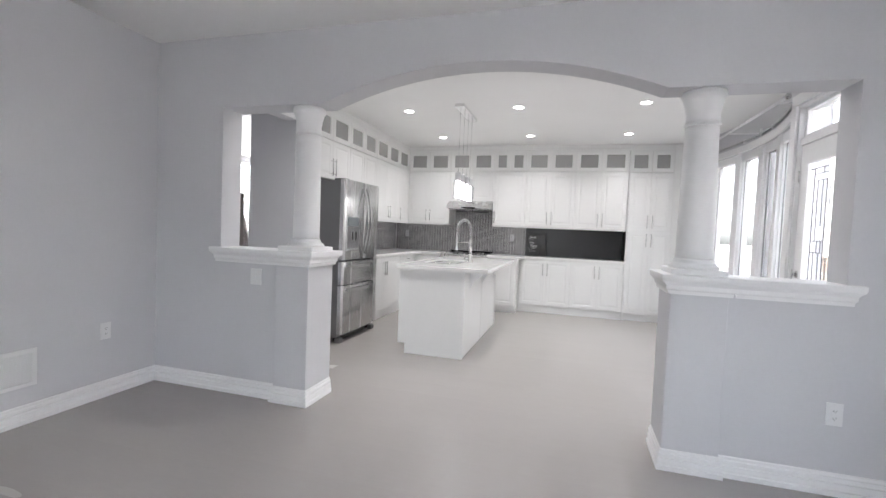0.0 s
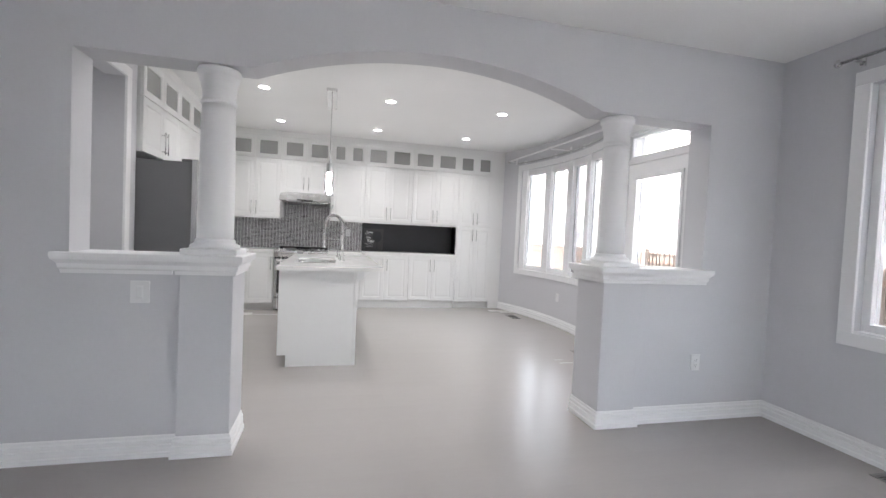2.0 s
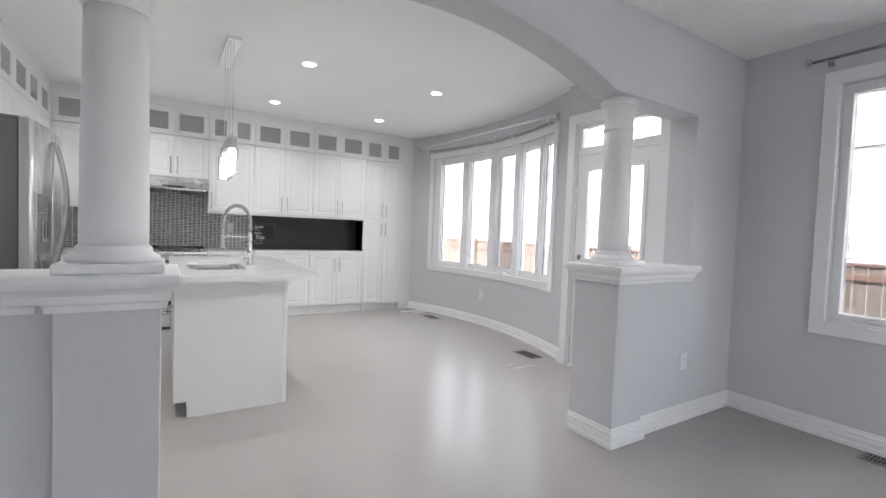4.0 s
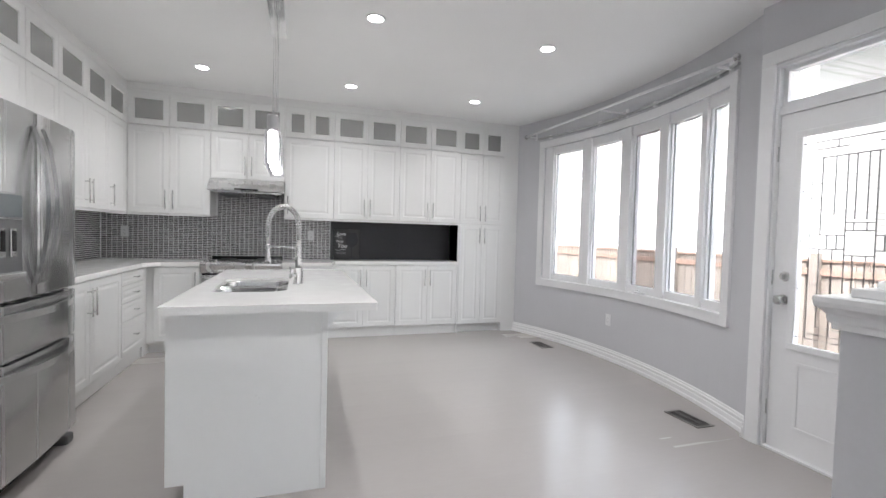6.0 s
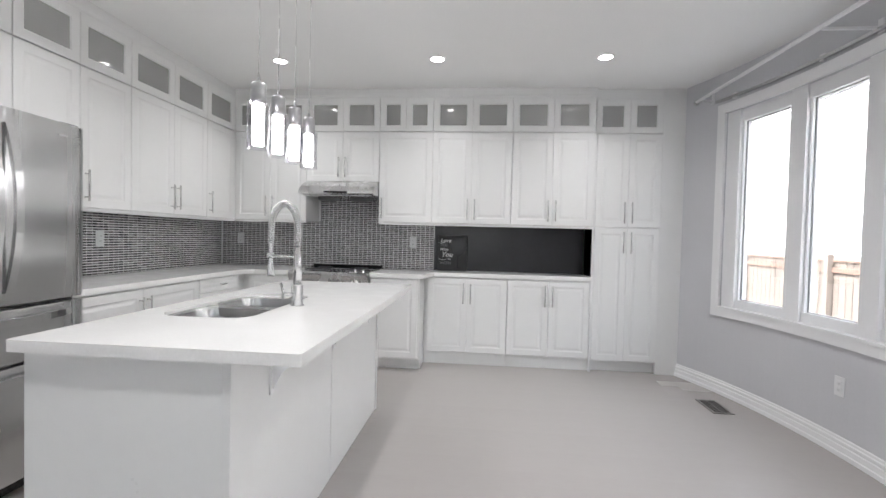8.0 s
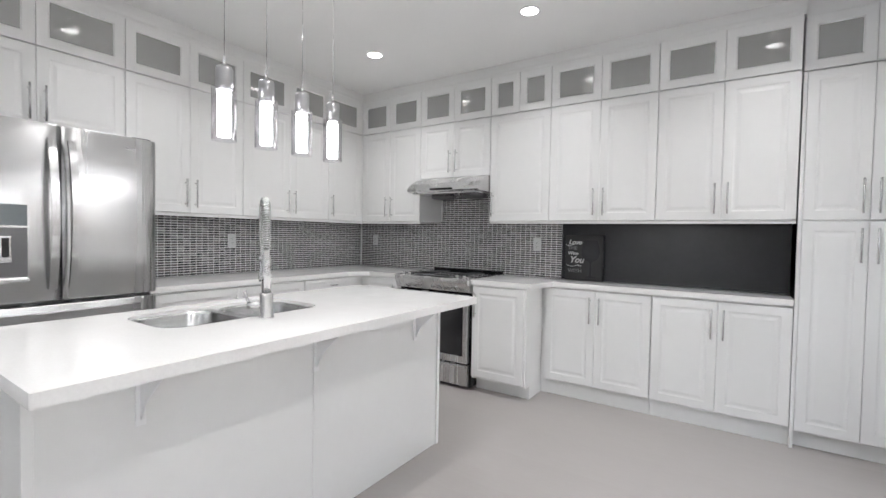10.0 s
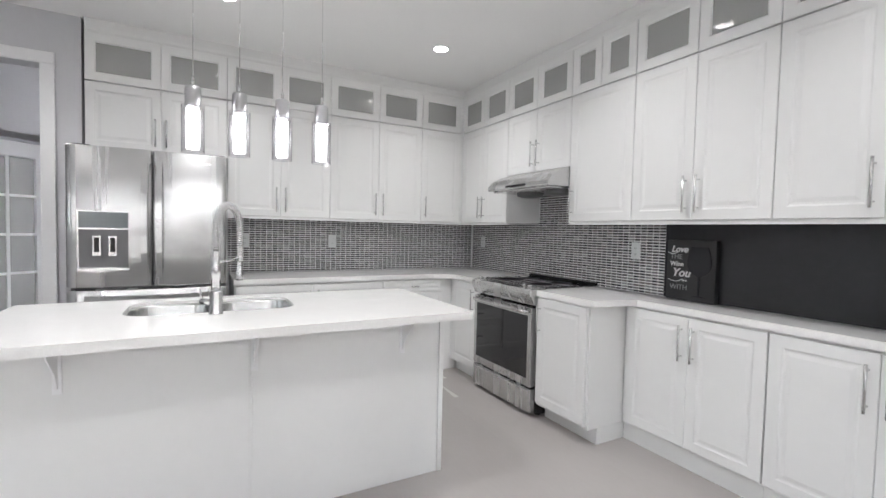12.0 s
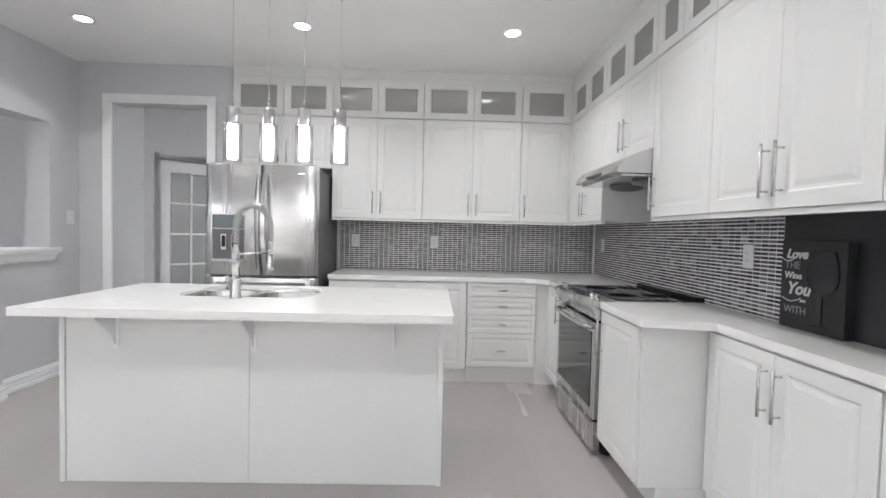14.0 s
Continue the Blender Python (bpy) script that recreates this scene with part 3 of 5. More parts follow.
# ---- garden door with leaded glass and transom ----
frame_ob = casing("door_trim", "white casing round the garden door", pose(DOOR_X, 0, 0, 0, 0, -90), -DO[1], -DO[0], DO[2], w=0.085, t=0.02)
jamb = structure("door_frame", boxes((DOOR_X + 0.001, DO[1] - 0.014, 0, DOOR_X + 0.16, DO[1], DO[2]), (DOOR_X + 0.001, DO[0], 0, DOOR_X + 0.16, DO[0] + 0.014, DO[2]),
                 (DOOR_X + 0.001, DO[0] + 0.014, DO[2] - 0.02, DOOR_X + 0.16, DO[1] - 0.014, DO[2]), (DOOR_X + 0.02, DO[0] + 0.014, 2.035, DOOR_X + 0.14, DO[1] - 0.014, 2.085),
                 (DOOR_X + 0.001, DO[0] + 0.014, -0.015, DOOR_X + 0.17, DO[1] - 0.014, 0.012)), M_TRIM, "white door frame with a transom bar", "door frame")
tr = thing("window_transom", "narrow clear transom window above the garden door", "window")
tr["kind"] = "structure"
part("transom_frame", boxes((DOOR_X + 0.04, DO[0] + 0.014, 2.085, DOOR_X + 0.10, DO[1] - 0.014, 2.11), (DOOR_X + 0.04, DO[0] + 0.014, 2.295, DOOR_X + 0.10, DO[1] - 0.014, 2.32),
                            (DOOR_X + 0.04, DO[0] + 0.014, 2.11, DOOR_X + 0.10, DO[0] + 0.04, 2.295), (DOOR_X + 0.04, DO[1] - 0.04, 2.11, DOOR_X + 0.10, DO[1] - 0.014, 2.295)), M_TRIM, tr)
pn = part("pane", boxes((DOOR_X + 0.066, DO[0] + 0.038, 2.108, DOOR_X + 0.072, DO[1] - 0.038, 2.297)), M_GLASS, tr)
pn.visible_shadow = False
gd = thing("door_garden", "white garden door with a tall leaded glass light, closed", "door")
gd["kind"] = "structure"
S0, S1 = DO[0] + 0.017, DO[1] - 0.017
G0, G1, GZ0, GZ1 = S0 + 0.135, S1 - 0.125, 0.665, 1.885
XF, XB = DOOR_X + 0.03, DOOR_X + 0.075
part("slab", boxes((XF, S0, 0.014, XB, S1, GZ0), (XF, S0, GZ1, XB, S1, 2.03), (XF, S0, GZ0, XB, G0, GZ1), (XF, G1, GZ0, XB, S1, GZ1)), M_TRIM, gd)
lf = bmesh.new()
for y0, z0, y1, z1 in ((G0 - 0.03, GZ0 - 0.03, G1 + 0.03, GZ0 + 0.008), (G0 - 0.03, GZ1 - 0.008, G1 + 0.03, GZ1 + 0.03), (G0 - 0.03, GZ0 + 0.008, G0 + 0.008, GZ1 - 0.008), (G1 - 0.008, GZ0 + 0.008, G1 + 0.03, GZ1 - 0.008)):
    box(lf, XF - 0.012, y0, z0, XF - 0.0005, y1, z1, bevel=0.004)
part("glazing_frame", lf, M_TRIM, gd)
for z0, z1 in ((0.165, 0.565),):
    em = bmesh.new()
    for a in ((S0 + 0.15, z0, S1 - 0.15, z0 + 0.018), (S0 + 0.15, z1 - 0.018, S1 - 0.15, z1), (S0 + 0.15, z0 + 0.018, S0 + 0.168, z1 - 0.018), (S1 - 0.168, z0 + 0.018, S1 - 0.15, z1 - 0.018)):
        box(em, XF - 0.006, a[0], a[1], XF - 0.0003, a[2], a[3], bevel=0.002)
    part("raised_panel", em, M_TRIM, gd)
gl = part("pane", boxes((XF + 0.02, G0, GZ0, XF + 0.026, G1, GZ1)), M_OBSCURE, gd, "obscured leaded glass pane")
gl.visible_shadow = False
lead = bmesh.new()


def came(u0, v0, u1, v1, w=0.0022):
    """A lead strip; u runs from the lock side, v upwards, both 0 to 1."""
    y0, y1 = G1 - u0 * (G1 - G0), G1 - u1 * (G1 - G0)
    z0, z1 = GZ0 + v0 * (GZ1 - GZ0), GZ0 + v1 * (GZ1 - GZ0)
    box(lead, XF + 0.014, min(y0, y1) - w, min(z0, z1) - w, XF + 0.0195, max(y0, y1) + w, max(z0, z1) + w)


came(0.09, 0.04, 0.09, 0.96)
came(0.91, 0.04, 0.91, 0.96)
for v in (0.96, 0.04):
    came(0.0, v, 1.0, v)
for v in (0.585, 0.55, 0.44, 0.41):
    came(0.385, v, 0.615, v)
came(0.385, 0.41, 0.385, 0.585)
came(0.615, 0.41, 0.615, 0.585)
came(0.18, 0.885, 0.82, 0.885)
for flip in (False, True):
    def side_came(u0, v0, u1, v1):
        came(*((1 - u1, v0, 1 - u0, v1) if flip else (u0, v0, u1, v1)))
    for u, v0, v1 in ((0.18, 0.53, 0.885), (0.29, 0.62, 0.885), (0.385, 0.585, 0.885), (0.455, 0.6, 0.885), (0.18, 0.1, 0.465), (0.29, 0.065, 0.465), (0.385, 0.04, 0.41), (0.455, 0.1, 0.41),
                      (0.24, 0.465, 0.53), (0.32, 0.465, 0.53), (0.45, 0.55, 0.585), (0.45, 0.41, 0.44), (0.3, 0.925, 0.96)):
        side_came(u, v0, u, v1)
    for v, u0, u1 in ((0.925, 0.09, 0.385), (0.765, 0.09, 0.18), (0.70, 0.09, 0.18), (0.735, 0.0, 0.09), (0.50, 0.0, 0.09), (0.27, 0.0, 0.09), (0.53, 0.09, 0.385), (0.465, 0.09, 0.385),
                      (0.30, 0.09, 0.18), (0.235, 0.09, 0.18), (0.10, 0.18, 0.385), (0.065, 0.09, 0.385)):
        side_came(u0, v, u1, v)
part("lead_came", lead, M_LEAD, gd, "dark lead strips in a geometric pattern")
kb = bmesh.new()
tube(kb, (XF - 0.001, S1 - 0.065, 0.92), (XF - 0.014, S1 - 0.065, 0.92), 0.032, 20)
tube(kb, (XF - 0.012, S1 - 0.065, 0.92), (XF - 0.045, S1 - 0.065, 0.92), 0.011, 12)
tube(kb, (XF - 0.04, S1 - 0.065, 0.92), (XF - 0.055, S1 - 0.065, 0.92), 0.022, 20, 0.028)
tube(kb, (XF - 0.055, S1 - 0.065, 0.92), (XF - 0.068, S1 - 0.065, 0.92), 0.028, 20, 0.018)
part("knob", kb, M_STEEL_H, gd, "satin metal door knob")
kb = bmesh.new()
tube(kb, (XF - 0.001, S1 - 0.065, 1.06), (XF - 0.012, S1 - 0.065, 1.06), 0.03, 20, 0.026)
box(kb, XF - 0.03, S1 - 0.069, 1.045, XF - 0.012, S1 - 0.061, 1.075, bevel=0.002)
part("deadbolt", kb, M_STEEL_H, gd, "satin metal deadbolt turn")
for z in (0.25, 1.05, 1.80):
    part("hinge", tube(bmesh.new(), (DOOR_X + 0.022, S1 + 0.006, z - 0.045), (DOOR_X + 0.022, S1 + 0.006, z + 0.045), 0.006, 8), M_STEEL_H, gd)

# ---- living room window ----
casing("window_trim", "white casing round the living room window", pose(LIV_R, 0, 0, 0, 0, -90), -LW[1], -LW[0], LW[3], w=0.085, t=0.022, sill=LW[2])
lw = thing("window_living", "tall white crank window in the living room", "window")
lw["kind"] = "structure"
third = (LW[1] - LW[0]) / 3
mid, mid2 = LW[1] - third, LW[0] + third
X0, X1 = LIV_R + 0.05, LIV_R + 0.13
part("window_frame", boxes((X0, LW[0], LW[2], X1, LW[0] + 0.05, LW[3]), (X0, LW[1] - 0.05, LW[2], X1, LW[1], LW[3]), (X0, LW[0] + 0.05, LW[2], X1, LW[1] - 0.05, LW[2] + 0.06),
                           (X0, LW[0] + 0.05, LW[3] - 0.06, X1, LW[1] - 0.05, LW[3]), (X0, mid - 0.04, LW[2] + 0.06, X1, mid + 0.04, LW[3] - 0.06), (X0, mid2 - 0.04, LW[2] + 0.06, X1, mid2 + 0.04, LW[3] - 0.06), bevel=0.003), M_TRIM, lw)
part("window_sill", boxes((LIV_R - 0.004, LW[0] + 0.001, LW[2] - 0.004, X0, LW[1] - 0.001, LW[2] + 0.012), bevel=0.003), M_TRIM, lw)
for a, b in ((LW[0] + 0.05, mid2 - 0.04), (mid2 + 0.04, mid - 0.04), (mid + 0.04, LW[1] - 0.05)):
    # The pane next to the partition takes the dim glass to tame its bright view.
    pn = part("pane", boxes((X0 + 0.035, a - 0.003, LW[2] + 0.058, X0 + 0.041, b + 0.003, LW[3] - 0.058)), M_SCREEN_DIM if b > 1.9 else M_GLASS, lw)
    pn.visible_shadow = False
ck = boxes((X0 - 0.03, 1.735, LW[2] + 0.012, X0, 1.855, LW[2] + 0.036), bevel=0.006)
pipe(ck, [(X0 - 0.02, 1.775, LW[2] + 0.04), (X0 - 0.03, 1.815, LW[2] + 0.055), (X0 - 0.03, 1.875, LW[2] + 0.05)], 0.006)
part("crank", ck, M_PLASTIC, lw, "white folding crank handle")
rl = thing("curtain_rod", "slim grey curtain rod above the living room window", "curtain rod")
part("pole", tube(bmesh.new(), (LIV_R - 0.07, 2.205, 2.47), (LIV_R - 0.07, -1.6, 2.47), 0.011), M_STEEL_H, rl)
for yy in (2.115, 0.335, -1.4):
    part("bracket", boxes((LIV_R - 0.08, yy - 0.008, 2.452, LIV_R, yy + 0.008, 2.462), (LIV_R - 0.01, yy - 0.016, 2.43, LIV_R, yy + 0.016, 2.49)), M_STEEL_H, rl)
part("finial", lathe(bmesh.new(), LIV_R - 0.07, 2.215, [(0.012, 2.448), (0.02, 2.458), (0.022, 2.47), (0.02, 2.482), (0.012, 2.492)], 14), M_STEEL_H, rl)

# unseen south window behind the walk's start, added to light the partition's face
sw = thing("window_south", "wide white framed window, unseen and added to light the living room", "window")
sw["kind"] = "structure"
Y0, Y1 = LIV_BACK - 0.11, LIV_BACK - 0.04
bars = [(SW[0], Y0, SW[2], SW[1], Y1, SW[2] + 0.06), (SW[0], Y0, SW[3] - 0.06, SW[1], Y1, SW[3])]
for k in range(4):
    bx = SW[0] + (SW[1] - SW[0] - 0.07) * k / 3
    bars.append((bx, Y0, SW[2] + 0.06, bx + 0.07, Y1, SW[3] - 0.06))
part("window_frame", boxes(*bars), M_TRIM, sw)
for k in range(3):
    bx = SW[0] + (SW[1] - SW[0] - 0.07) * k / 3
    pn = part("pane", boxes((bx + 0.068, Y0 + 0.03, SW[2] + 0.058, bx + (SW[1] - SW[0] - 0.07) / 3 + 0.002, Y0 + 0.036, SW[3] - 0.058)), M_GLASS, sw)
    pn.visible_shadow = False

# ---- cabinets ----


def panel_door(w, h, t=0.02, stile=0.055):
    """A raised-panel door front in the x-z plane, its face at y = -t, its back at y = 0, its low corner at the origin."""
    bm = bmesh.new()
    s = min(stile, w * 0.22, h * 0.24)
    rows = [(0.0, 0.0), (0.0, -t + 0.003), (0.003, -t), (s, -t), (s + 0.008, -t + 0.0036), (s + 0.018, -t + 0.004), (s + 0.036, -t + 0.0008)]
    rings = []
    for inset, y in rows:
        rings.append([bm.verts.new(p) for p in ((inset, y, inset), (w - inset, y, inset), (w - inset, y, h - inset), (inset, y, h - inset))])
    bm.faces.new(rings[0][::-1])
    for a, b in zip(rings, rings[1:]):
        for k in range(4):
            bm.faces.new((a[k], a[(k + 1) % 4], b[(k + 1) % 4], b[k]))
    bm.faces.new(rings[-1])
    bmesh.ops.recalc_face_normals(bm, faces=bm.faces[:])
    return bm


def glass_frame(w, h, t=0.02, s=0.062):
    bm = bmesh.new()
    rows = [(0.0, 0.0), (0.0, -t + 0.003), (0.003, -t), (s - 0.008, -t), (s, -t + 0.006), (s, 0.0)]
    rings = []
    for inset, y in rows:
        rings.append([bm.verts.new(p) for p in ((inset, y, inset), (w - inset, y, inset), (w - inset, y, h - inset), (inset, y, h - inset))])
    for a, b in zip(rings, rings[1:] + rings[:1]):
        for k in range(4):
            bm.faces.new((a[k], a[(k + 1) % 4], b[(k + 1) % 4], b[k]))
    bmesh.ops.recalc_face_normals(bm, faces=bm.faces[:])
    return bm


def bar_handle(length=0.2, level=False):
    """A steel bar pull centred on the origin, standing off the door towards -y."""
    bm = bmesh.new()
    e = length / 2
    def at(u, y):
        return (u, y, 0) if level else (0, y, u)
    tube(bm, at(-e, -0.032), at(e, -0.032), 0.006, 10)
    for u in (-e + 0.025, e - 0.025):
        tube(bm, at(u, -0.028), at(u, 0.0), 0.0045, 8)
    return bm


HANDLE = mesh_of("handle", bar_handle(0.20), M_STEEL_H)
KNOB = mesh_of("handle", bar_handle(0.075, True), M_STEEL_H)
DOORS = {}
GAP = 0.0010


def add_door(cab, x0, x1, z0, z1, handle=None, glass=False, name="door"):
    """handle: (x, z) of the pull's middle in the cabinet's frame; 'knob' puts a short level pull in the middle."""
    w, h = x1 - x0 - 2 * GAP, z1 - z0 - 2 * GAP
    key = (round(w, 3), round(h, 3), glass)
    if key not in DOORS:
        DOORS[key] = mesh_of(name, glass_frame(w, h) if glass else panel_door(w, h, stile=0.034 if h < 0.3 else 0.055), M_CAB)
    d = same_part(name, DOORS[key], cab, pose(x0 + GAP, -0.001, z0 + GAP))
    if glass:
        g = part("pane", boxes((0.058, -0.010, 0.058, w - 0.058, -0.006, h - 0.058)), M_CABGLASS, d, "glass pane greyed to lighten the dark cabinet inside")
        g.visible_shadow = False
    if handle == "knob":
        same_part("handle", KNOB, d, pose(w / 2, -0.021, h / 2))
    elif handle:
        same_part("handle", HANDLE, d, pose(handle[0] - x0 - GAP, -0.021, handle[1] - z0 - GAP))
    return d


def shell(cab, x0, x1, z0, z1, depth, hollow=False, name="body"):
    if hollow:
        s = 0.016
        bm = boxes((x0, 0, z0, x0 + s, depth, z1), (x1 - s, 0, z0, x1, depth, z1), (x0 + s, 0, z0, x1 - s, depth, z0 + s), (x0 + s, 0, z1 - s, x1 - s, depth, z1), (x0 + s, depth - s, z0 + s, x1 - s, depth, z1 - s))
    else:
        bm = boxes((x0, 0, z0, x1, depth, z1), bevel=0.001)
    return part(name, bm, M_CAB, cab)


BACK = pose(0, UP_B, 0)
LEFT = pose(UP_L, 0, 0, 0, 0, 90)
UZ0, UZ1, TZ0, TZ1 = 1.402, 2.292, 2.297, 2.622


def upper(m, x0, splits, x1, z0, depth, sides, tall=UZ1):
    """A wall cabinet with doors parted at splits. sides: for each door the side of its pull, 'l', 'r' or ''."""
    cab = thing("wall_cabinet", "white raised-panel wall cabinet with steel bar pulls", "cabinet", "upper cabinets", m)
    shell(cab, x0, x1, z0, tall, depth)
    xs = [x0, *splits, x1]
    for a, b, s in zip(xs, xs[1:], sides):
        hx = a + 0.035 if s == "l" else b - 0.035
        add_door(cab, a, b, z0, tall, (hx, z0 + 0.14) if s else None)
    return cab


def topper(m, x0, splits, x1, depth):
    """A low glazed cabinet above the others."""
    cab = thing("glazed_cabinet", "low white wall cabinet with glass doors under the ceiling", "cabinet", "glazed top cabinets", m)
    shell(cab, x0, x1, TZ0, TZ1, depth, hollow=True)
    xs = [x0, *splits, x1]
    for a, b in zip(xs, xs[1:]):
        add_door(cab, a, b, TZ0, TZ1, glass=True)
    return cab


DB, DL = KIT_BACK - UP_B - 0.003, UP_L - KIT_L - 0.003
upper(BACK, -2.80, (-2.425,), -2.047, UZ0, DB, "rl")
upper(BACK, -2.045, (-1.675,), -1.303, 1.80, DB, "rl")
upper(BACK, -1.301, (), -0.771, UZ0, DB, "l")
upper(BACK, -0.769, (-0.386,), 0.0, UZ0, DB, "rl")
upper(BACK, 0.002, (0.387,), 0.775, UZ0, DB, "rl")
for a, s, b in ((-2.80, (-2.425,), -2.047), (-2.045, (-1.675,), -1.303), (-1.301, (-1.04,), -0.771), (-0.769, (-0.386,), 0.0), (0.002, (0.387,), 0.775)):
    topper(BACK, a, s, b, DB)
upper(LEFT, 4.20, (4.645,), 5.078, 1.835, DL, "rl")
upper(LEFT, 5.08, (5.48,), 5.888, UZ0, DL, "rl")
upper(LEFT, 5.89, (6.335,), 6.768, UZ0, DL, "rl")
upper(LEFT, 6.77, (), 7.205, UZ0, DL, "l")
for a, s, b in ((4.20, (4.645,), 5.078), (5.08, (5.48,), 5.888), (5.89, (6.335,), 6.768), (6.77, (), 7.205)):
    topper(LEFT, a, s, b, DL)
solid("corner_filler", boxes((UP_L, 7.206, UZ0, -2.801, UP_B, TZ1), (KIT_L + 0.003, 7.206, UZ0, UP_L, KIT_BACK - 0.003, TZ1)), M_CAB, "white filler strip in the corner of the wall cabinets", "filler")
# crown board between the glazed row and the ceiling
crown = bmesh.new()
sweep(crown, [(0.785, UP_B + 0.02), (UP_L - 0.02, UP_B + 0.02), (UP_L - 0.02, 4.20)][::-1], [(0.0, TZ1), (-0.03, TZ1), (-0.034, TZ1 + 0.02), (-0.03, TZ1 + 0.04), (-0.03, KITCHEN_TOP), (0.0, KITCHEN_TOP)])
structure("trim", crown, M_CAB, "white crown board above the glazed cabinets", "crown moulding")
light_rail = boxes((-2.80, UP_B - 0.012, UZ0 - 0.022, -2.047, UP_B + 0.008, UZ0 - 0.001), (-1.301, UP_B - 0.012, UZ0 - 0.022, 0.775, UP_B + 0.008, UZ0 - 0.001), (UP_L - 0.008, 5.08, UZ0 - 0.022, UP_L + 0.012, UP_B - 0.013, UZ0 - 0.001))
structure("trim", light_rail, M_CAB, "slim white rail under the wall cabinets", "trim")

# pantry
PAN = pose(0, NOOK_B, 0)
pan = thing("pantry_cabinet", "tall white pantry cabinet with four panelled doors", "cabinet", m=PAN)
PD = KIT_BACK - NOOK_B - 0.003
part("body", boxes((0.787, 0.0, 0.10, 1.412, PD, UZ1), (0.787, -0.02, 0.0, 0.805, PD, UZ1 + 0.002), bevel=0.001), M_CAB, pan)
part("toe_kick", boxes((0.806, 0.05, 0.0, 1.412, PD, 0.099)), M_CAB, pan)
for a, b, s in ((0.806, 1.108, "r"), (1.108, 1.412, "l")):
    hx = b - 0.035 if s == "r" else a + 0.035
    add_door(pan, a, b, 0.112, 1.396, (hx, 1.256))
    add_door(pan, a, b, 1.402, UZ1, (hx, 1.54))
topper(PAN, 0.787, (1.108,), 1.412, PD)
solid("end_filler", boxes((1.4135, NOOK_B - 0.012, 0, 1.66, KIT_BACK - 0.003, KITCHEN_TOP), bevel=0.002), M_CAB, "plain white end panel between the pantry and the bow wall", "filler")
part("board", boxes((0.787, -0.005, TZ1 + 0.001, 1.412, 0.02, KITCHEN_TOP)), M_CAB, pan)

# base cabinets
CT, CB = 0.915, 0.877                    # counter top and underside


def base_unit(m, label, x0, x1, depth, doors, toe=0.022, drawers=(), name="base_cabinet", group="base cabinets"):
    cab = thing(name, label, "cabinet", group, m)
    part("body", boxes((x0, 0, 0.105, x1, depth, CB), bevel=0.001), M_CAB, cab)
    part("toe_kick", boxes((x0, toe, 0.0, x1, depth, 0.104)), M_CAB, cab)
    for a, b, s in doors:
        hx = a + 0.035 if s == "l" else b - 0.035
        add_door(cab, a, b, 0.125, CB - 0.012, (hx, CB - 0.16) if s else None)
    for a, b, z0, z1 in drawers:
        add_door(cab, a, b, z0, z1, "knob", name="drawer_front")
    return cab


BL = pose(BASE_L, 0, 0, 0, 0, 90)
DBL = BASE_L - KIT_L - 0.003
base_unit(BL, "white panelled base cabinet with a pair of doors beside the fridge", 5.12, 6.293, DBL, ((5.125, 5.70, "r"), (5.70, 6.29, "l")))
base_unit(BL, "white base cabinet with four stacked drawers", 6.295, 6.89, DBL, (), drawers=((6.30, 6.885, 0.752, 0.868), (6.30, 6.885, 0.598, 0.75), (6.30, 6.885, 0.44, 0.596), (6.30, 6.885, 0.15, 0.438)))
solid("corner_filler", boxes((KIT_L + 0.003, 6.8915, 0.0, BASE_L, KIT_BACK - 0.003, CB)), M_CAB, "white corner base filler under the counter", "filler")
BB = pose(0, BASE_B, 0)
DBB = KIT_BACK - BASE_B - 0.003
base_unit(BB, "narrow white base cabinet beside the range", BASE_L + 0.003, -2.088, DBB, ((-2.50, -2.092, "r"),), toe=0.075)
step_cab = base_unit(BB, "white base cabinet between the range and the dark niche", -1.308, -0.835, DBB, ((-1.303, -0.852, "l"),), toe=0.085)
NB = pose(0, NOOK_B, 0)
DNB = KIT_BACK - NOOK_B - 0.003
base_unit(NB, "shallow white base cabinet with two panelled doors under the niche", -0.832, -0.012, DNB, ((-0.80, -0.405, "r"), (-0.405, -0.014, "l")), toe=0.018)
base_unit(NB, "shallow white base cabinet with two panelled doors under the niche", -0.010, 0.785, DNB, ((-0.008, 0.39, "r"), (0.39, 0.783, "l")), toe=0.018)

# worktops
ED = 0.028
wt = bmesh.new()
extrude_outline(wt, [(KIT_L + 0.002, 5.115), (BASE_L + ED, 5.115), (BASE_L + ED, BASE_B - 0.20), (BASE_L + 0.13, BASE_B - ED), (-2.086, BASE_B - ED), (-2.086, KIT_BACK - 0.002), (KIT_L + 0.002, KIT_BACK - 0.002)], "z", CB, CT)
solid("worktop", wt, M_QUARTZ, "white quartz worktop along the fridge wall into the corner", "worktop")
wt = bmesh.new()
extrude_outline(wt, [(-1.309, KIT_BACK - 0.002), (-1.309, BASE_B - ED), (-0.80, BASE_B - ED), (-0.735, NOOK_B - ED), (0.784, NOOK_B - ED), (0.784, KIT_BACK - 0.002)], "z", CB, CT)
solid("worktop", wt, M_QUARTZ, "white quartz worktop that steps back under the niche", "worktop")

# dark niche panel
structure("niche_panel", boxes((-0.775, KIT_BACK - 0.012, CT + 0.002, 0.785, KIT_BACK - 0.002, UZ0 + 0.02)), M_PANELGLASS, "glossy black painted glass panel behind the niche counter", "wall panel")

